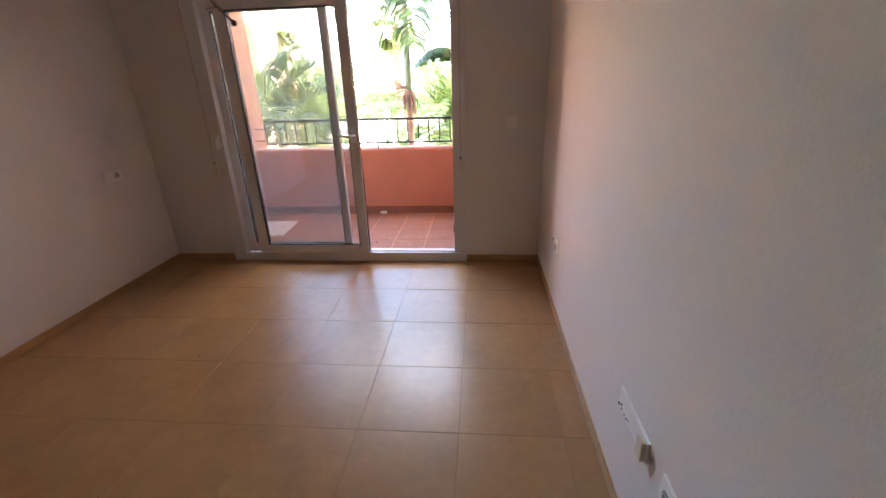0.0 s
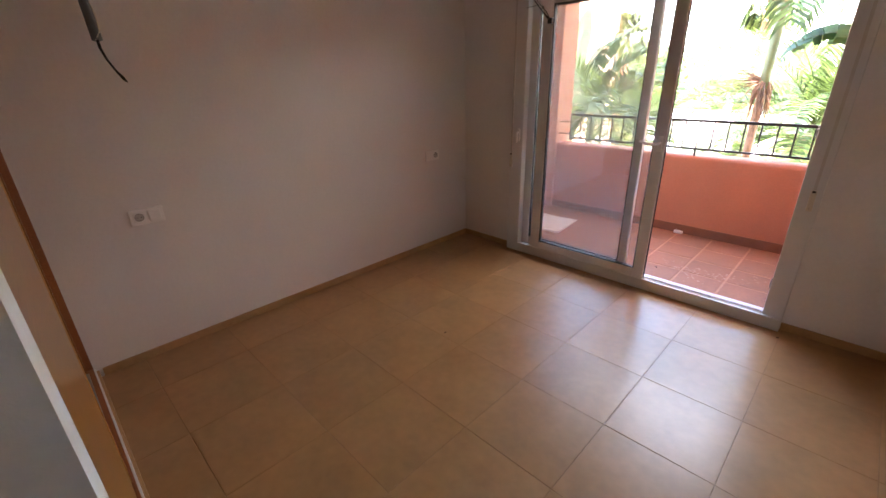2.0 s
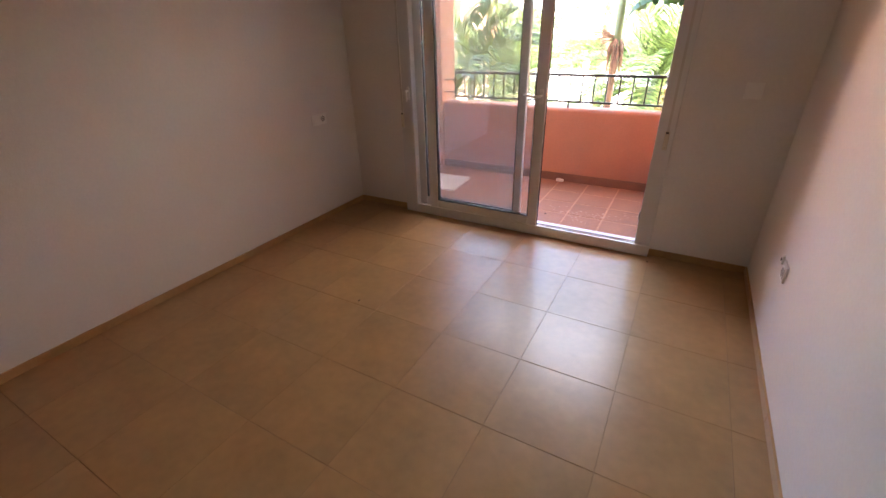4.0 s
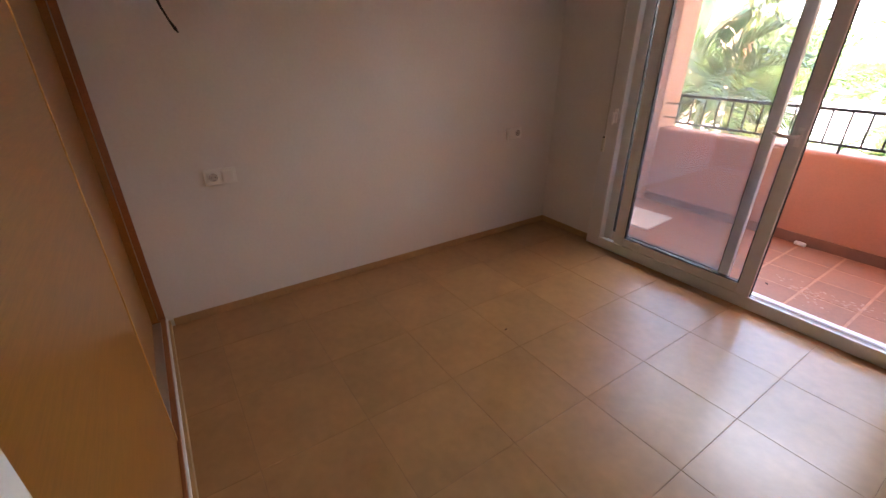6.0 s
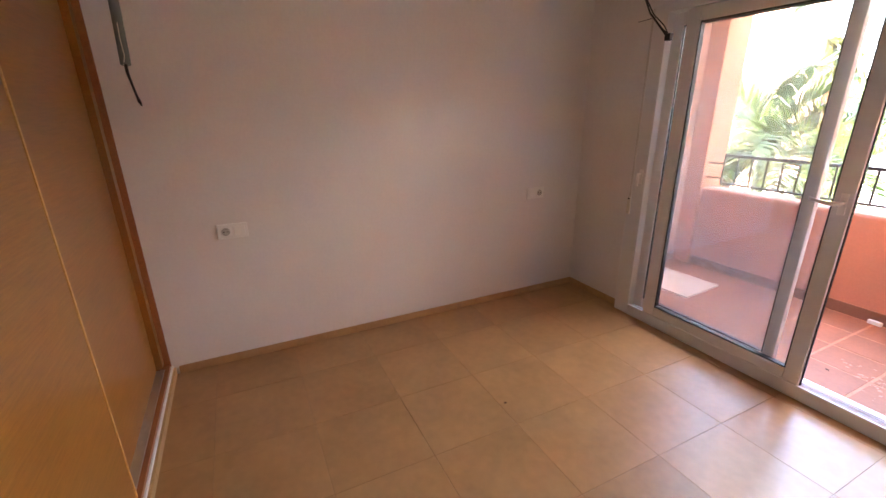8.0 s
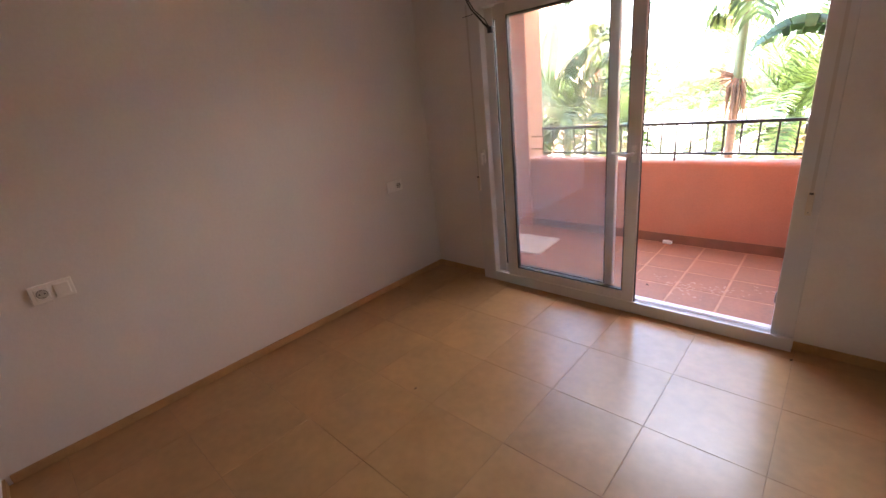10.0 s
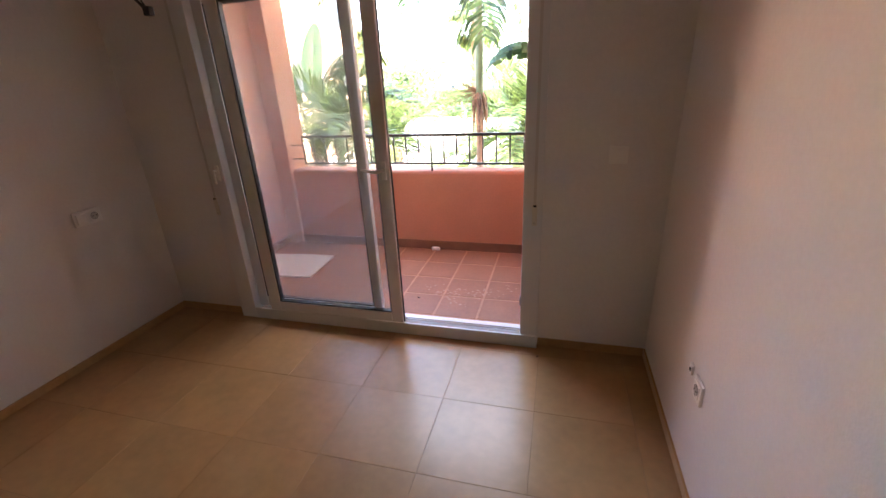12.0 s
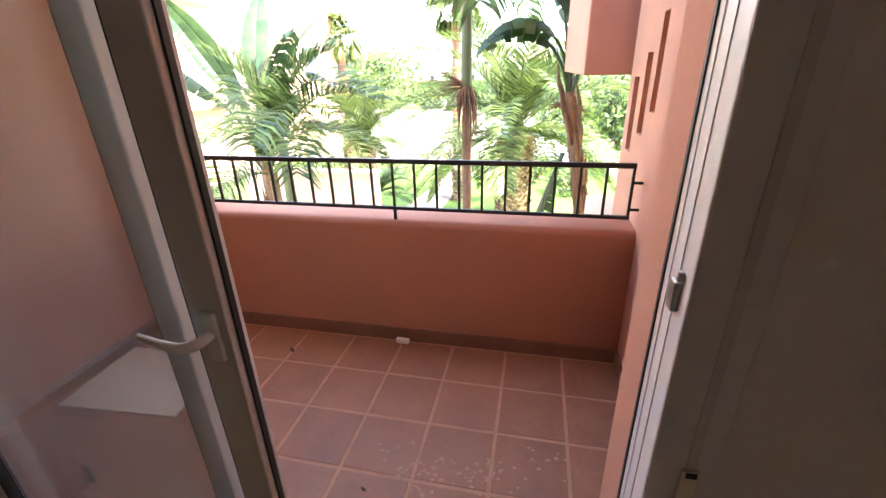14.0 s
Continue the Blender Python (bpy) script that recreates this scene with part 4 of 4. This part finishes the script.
def leafy(name, label, category, at, size, count, seed, leaf=0.09, mat=None, group="", trunk=0.0):
    """A bush or crown of many small leaves in uneven clumps."""
    rnd = random.Random(seed)
    t = thing(name, label, category, group, at)
    b = bmesh.new()
    clumps = [(Vector((rnd.uniform(-0.5, 0.5) * size[0], rnd.uniform(-0.5, 0.5) * size[1], trunk + rnd.uniform(0.15, 0.8) * size[2])), rnd.uniform(0.16, 0.34)) for _ in range(max(6, count // 90))]
    verts, faces = [], []
    for i in range(count):
        c, r = clumps[i % len(clumps)]
        while True:
            p = Vector((rnd.uniform(-1, 1), rnd.uniform(-1, 1), rnd.uniform(-1, 1)))
            if 0.3 < p.length < 1:
                break
        p = c + Vector((p.x * size[0], p.y * size[1], p.z * size[2])) * r
        d = Vector((rnd.gauss(0, 1), rnd.gauss(0, 1), rnd.gauss(0, 1))).normalized()
        s = d.orthogonal().normalized()
        q = rnd.uniform(0.6, 1.3) * leaf
        base = len(verts)
        verts += [p - d * q, p + s * q * 0.5, p + d * q, p - s * q * 0.5]
        faces.append((base, base + 1, base + 2, base + 3))
    b.free()
    me = bpy.data.meshes.new("leaves")
    me.from_pydata([tuple(v) for v in verts], [], faces)
    me.materials.append(mat or M_SHRUB)
    o = new("crown", me)
    o.parent = t
    st_ = bmesh.new()
    tube([(0, 0, 0), (0.02, 0, trunk * 0.5 + 0.1), (0, 0.03, trunk + size[2] * 0.4)], [0.05 * size[2] + 0.02, 0.04 * size[2] + 0.015, 0.02], 8, st_)
    for k in range(5):
        a = k * 1.3
        tube([(0, 0, trunk + 0.1), (math.cos(a) * size[0] * 0.2, math.sin(a) * size[1] * 0.2, trunk + size[2] * 0.4), (math.cos(a) * size[0] * 0.36, math.sin(a) * size[1] * 0.36, trunk + size[2] * 0.65)], [0.03, 0.02, 0.006], 5, st_)
    part("trunk", st_, M_BARK, t)
    return t


leafy("shrub", "rounded green shrub by the path", "shrub", (-1.75, 18.4, G), (0.9, 0.9, 0.9), 1500, 5, 0.05, group="shrubs")
leafy("shrub", "rounded green shrub by the palm", "shrub", (0.0, 17.8, G), (0.9, 0.9, 0.9), 1500, 6, 0.05, group="shrubs")
leafy("shrub", "rounded green shrub beside the house wing", "shrub", (0.9, 16.5, G), (1.0, 1.0, 0.9), 1500, 7, 0.05, group="shrubs")
leafy("tree", "bright green leafy tree behind the palms", "tree", (-12.0, 33.0, G), (6.0, 5.0, 3.6), 7000, 8, 0.15, group="trees", trunk=1.4)
leafy("tree", "bright green leafy tree beyond the house wing", "tree", (2.9, 20.5, G), (5.0, 4.0, 3.6), 7000, 9, 0.12, group="trees", trunk=0.8)
leafy("tree", "broad leafy tree near the pool", "tree", (3.4, 30.0, G), (7.0, 5.0, 3.6), 7000, 10, 0.16, group="trees", trunk=0.8)


def hedge(label, x0, x1, y0, y1, h, seed):
    rnd = random.Random(seed)
    t = thing("hedge", label, "hedge", "hedges", ((x0 + x1) / 2, (y0 + y1) / 2, G))
    w, d = x1 - x0, y1 - y0
    verts, faces = [], []
    for i in range(int(260 * w)):
        p = Vector((rnd.uniform(-w / 2, w / 2), rnd.choice((-1, 1)) * d / 2 + rnd.gauss(0, 0.06), rnd.uniform(0, h)))
        if rnd.random() < 0.4:
            p = Vector((p.x, rnd.uniform(-d / 2, d / 2), h + rnd.gauss(0, 0.05)))
        dd = Vector((rnd.gauss(0, 1), rnd.gauss(0, 1), rnd.gauss(0, 1))).normalized()
        s_ = dd.orthogonal().normalized()
        q = 0.14
        n0 = len(verts)
        verts += [p - dd * q, p + s_ * q * 0.6, p + dd * q, p - s_ * q * 0.6]
        faces.append((n0, n0 + 1, n0 + 2, n0 + 3))
    me = bpy.data.meshes.new("hedge_leaves")
    me.from_pydata([tuple(v) for v in verts], [], faces)
    me.materials.append(M_SHRUB)
    o = new("leaves", me)
    o.parent = t
    part("core", box(-w / 2 + 0.06, w / 2 - 0.06, -d / 2 + 0.06, d / 2 - 0.06, 0, h - 0.06, 0.05), M_SHRUB, t)


hedge("long clipped green hedge beyond the pool terrace", -22, -9.5, 46, 47.2, 1.5, 3)
hedge("long clipped green hedge beyond the pool terrace", -8.6, 6, 44, 45.2, 1.3, 4)
hedge("long clipped green hedge behind the terrace", -30, 10, 62, 63.2, 2.2, 5)


def far_house(label, x, y, w, d, h, mat, seed):
    """A far house: walls with window openings, panes, roof and a chimney."""
    t = thing("far_house", label, "house", "far houses", (x, y, G))
    b = box(-w / 2, w / 2, 0.12, d, 0, h)
    n = max(2, int(w / 3))
    rows = max(1, int(h / 3))
    step = w / n
    for r_ in range(rows):
        z0, z1 = r_ * 3 + 0.9, r_ * 3 + 2.2
        box(-w / 2, w / 2, 0, 0.12, r_ * 3, z0, bm=b)
        box(-w / 2, w / 2, 0, 0.12, z1, (r_ + 1) * 3 if r_ < rows - 1 else h, bm=b)
        for i in range(n):
            cx = -w / 2 + (i + 0.5) * step
            box(-w / 2 + i * step, cx - 0.6, 0, 0.12, z0, z1, bm=b)
            box(cx + 0.6, -w / 2 + (i + 1) * step, 0, 0.12, z0, z1, bm=b)
    part("wall", b, mat, t)
    for r_ in range(rows):
        for i in range(n):
            cx = -w / 2 + (i + 0.5) * step
            part("window", box(cx - 0.6, cx + 0.6, 0.07, 0.10, r_ * 3 + 0.9, r_ * 3 + 2.2), M_PANE, t, "dark window pane")
    rf = bmesh.new()
    c = [rf.verts.new(p) for p in ((-w / 2 - 0.4, -0.4, h), (w / 2 + 0.4, -0.4, h), (w / 2 + 0.4, d + 0.4, h), (-w / 2 - 0.4, d + 0.4, h), (-w / 2 + 1.2, d / 2, h + 1.1), (w / 2 - 1.2, d / 2, h + 1.1))]
    for f_ in ((0, 1, 5, 4), (1, 2, 5), (2, 3, 4, 5), (3, 0, 4), (3, 2, 1, 0)):
        rf.faces.new([c[i] for i in f_])
    part("roof", rf, M_ROOF, t)
    return t


for k, (x, y, w_, h_) in enumerate(((-34, 118, 16, 5.6), (-16, 124, 14, 6.2), (0, 120, 13, 5.6), (-54, 130, 18, 6.4), (16, 126, 14, 6.0), (34, 130, 16, 6.0))):
    far_house("distant white house with clay roof", x, y, w_, 9, h_, M_WHITEWALL, k)

# pale house on the far side of the garden
ph = thing("pale_house", "pale salmon apartment house with balconies across the garden", "house", at=(-17.5, 13.0, G))
b = box(-6, 6.3, 0, 14, 0, 9.5)
part("wall", b, M_STUCCO_PALE, ph)
for zz in (2.9, 6.0):
    bal = part("balcony", box(6.3, 7.5, 1.0, 4.6, zz - 0.2, zz + 0.75, 0.02), M_STUCCO_PALE, ph, "projecting stucco balcony")
    part("railing", box(7.35, 7.39, 1.1, 4.5, zz + 1.0, zz + 1.04), M_IRON, bal)
    for k in range(16):
        part("baluster", box(7.36, 7.38, 1.2 + 0.21 * k, 1.22 + 0.21 * k, zz + 0.74, zz + 1.0), M_IRON, bal)
part("eave", box(5.9, 7.2, -0.5, 14.5, 8.9, 9.3, 0.03), M_ROOF, ph, "clay tiled eave")
for zz in (3.4, 6.4):
    for yy in (6.5, 10.5):
        part("window", box(6.29, 6.33, yy, yy + 1.2, zz, zz + 1.4, 0.005), M_PANE, ph, "dark window")
gw = thing("garden_wall", "pale salmon garden wall below the balcony", "wall", at=(-3.9, 10.2, G))
part("wall", box(-1.6, 1.05, 0, 0.2, 0, 1.95, 0.01), M_STUCCO_PALE, gw)
part("coping", box(-1.62, 1.07, -0.03, 0.23, 1.95, 2.01, 0.01), M_STUCCO_PALE, gw)
part("rail", box(-1.5, 0.25, 0.09, 0.11, 2.20, 2.22), M_IRON, gw, "thin dark iron rail")
for k in range(15):
    part("baluster", box(-1.5 + 0.124 * k, -1.485 + 0.124 * k, 0.093, 0.107, 2.0, 2.21), M_IRON, gw)

# ---- floor tiles ----


def tile_field(parent, name, mat, x0, x1, y0, y1, px, py, gx, gy, joint, top, thick, skip=None):
    """Square tiles on a grid, cut at the edges; alike pieces share one mesh."""
    cache = {}
    i0, i1 = math.floor((x0 - px) / gx), math.ceil((x1 - px) / gx)
    j0, j1 = math.floor((y0 - py) / gy), math.ceil((y1 - py) / gy)
    rnd = random.Random(17)
    for i in range(i0, i1):
        for j in range(j0, j1):
            a0, a1 = max(x0, px + i * gx + joint / 2), min(x1, px + (i + 1) * gx - joint / 2)
            b0, b1 = max(y0, py + j * gy + joint / 2), min(y1, py + (j + 1) * gy - joint / 2)
            if a1 - a0 < 0.01 or b1 - b0 < 0.01 or (skip and skip((a0 + a1) / 2, (b0 + b1) / 2)):
                continue
            key = (round(a1 - a0, 3), round(b1 - b0, 3))
            if key not in cache:
                w_, d_ = (a1 - a0) / 2, (b1 - b0) / 2
                e = 0.0012
                bm_ = bmesh.new()
                lo = [bm_.verts.new((sx * w_, sy * d_, -thick)) for sx, sy in ((-1, -1), (1, -1), (1, 1), (-1, 1))]
                mi = [bm_.verts.new((sx * w_, sy * d_, -e)) for sx, sy in ((-1, -1), (1, -1), (1, 1), (-1, 1))]
                hi = [bm_.verts.new((sx * (w_ - e), sy * (d_ - e), 0)) for sx, sy in ((-1, -1), (1, -1), (1, 1), (-1, 1))]
                bm_.faces.new(hi)
                for k in range(4):
                    bm_.faces.new((lo[k], lo[(k + 1) % 4], mi[(k + 1) % 4], mi[k]))
                    bm_.faces.new((mi[k], mi[(k + 1) % 4], hi[(k + 1) % 4], hi[k]))
                cache[key] = mesh_of(bm_, name, mat)
            o = new(name, cache[key])
            o.location = ((a0 + a1) / 2, (b0 + b1) / 2, top + rnd.uniform(-0.0004, 0.0004))
            o.parent = parent


tile_field(floor, "floor_tile", M_TILE, XL + 0.001, XR - 0.001, YS, YN - 0.001, -0.1965, 2.772, 0.4445, 0.4445, 0.0015, 0.0, 0.008, lambda x, y: x < XP - 0.1 and y < YW - 0.3)
tile_field(bfloor, "balcony_tile", M_BTILE, BXL + 0.002, BXR - 0.002, FY1 + 0.001, PY0 - 0.002, -0.485, 4.618, 0.305, 0.296, 0.016, BZ, 0.008)
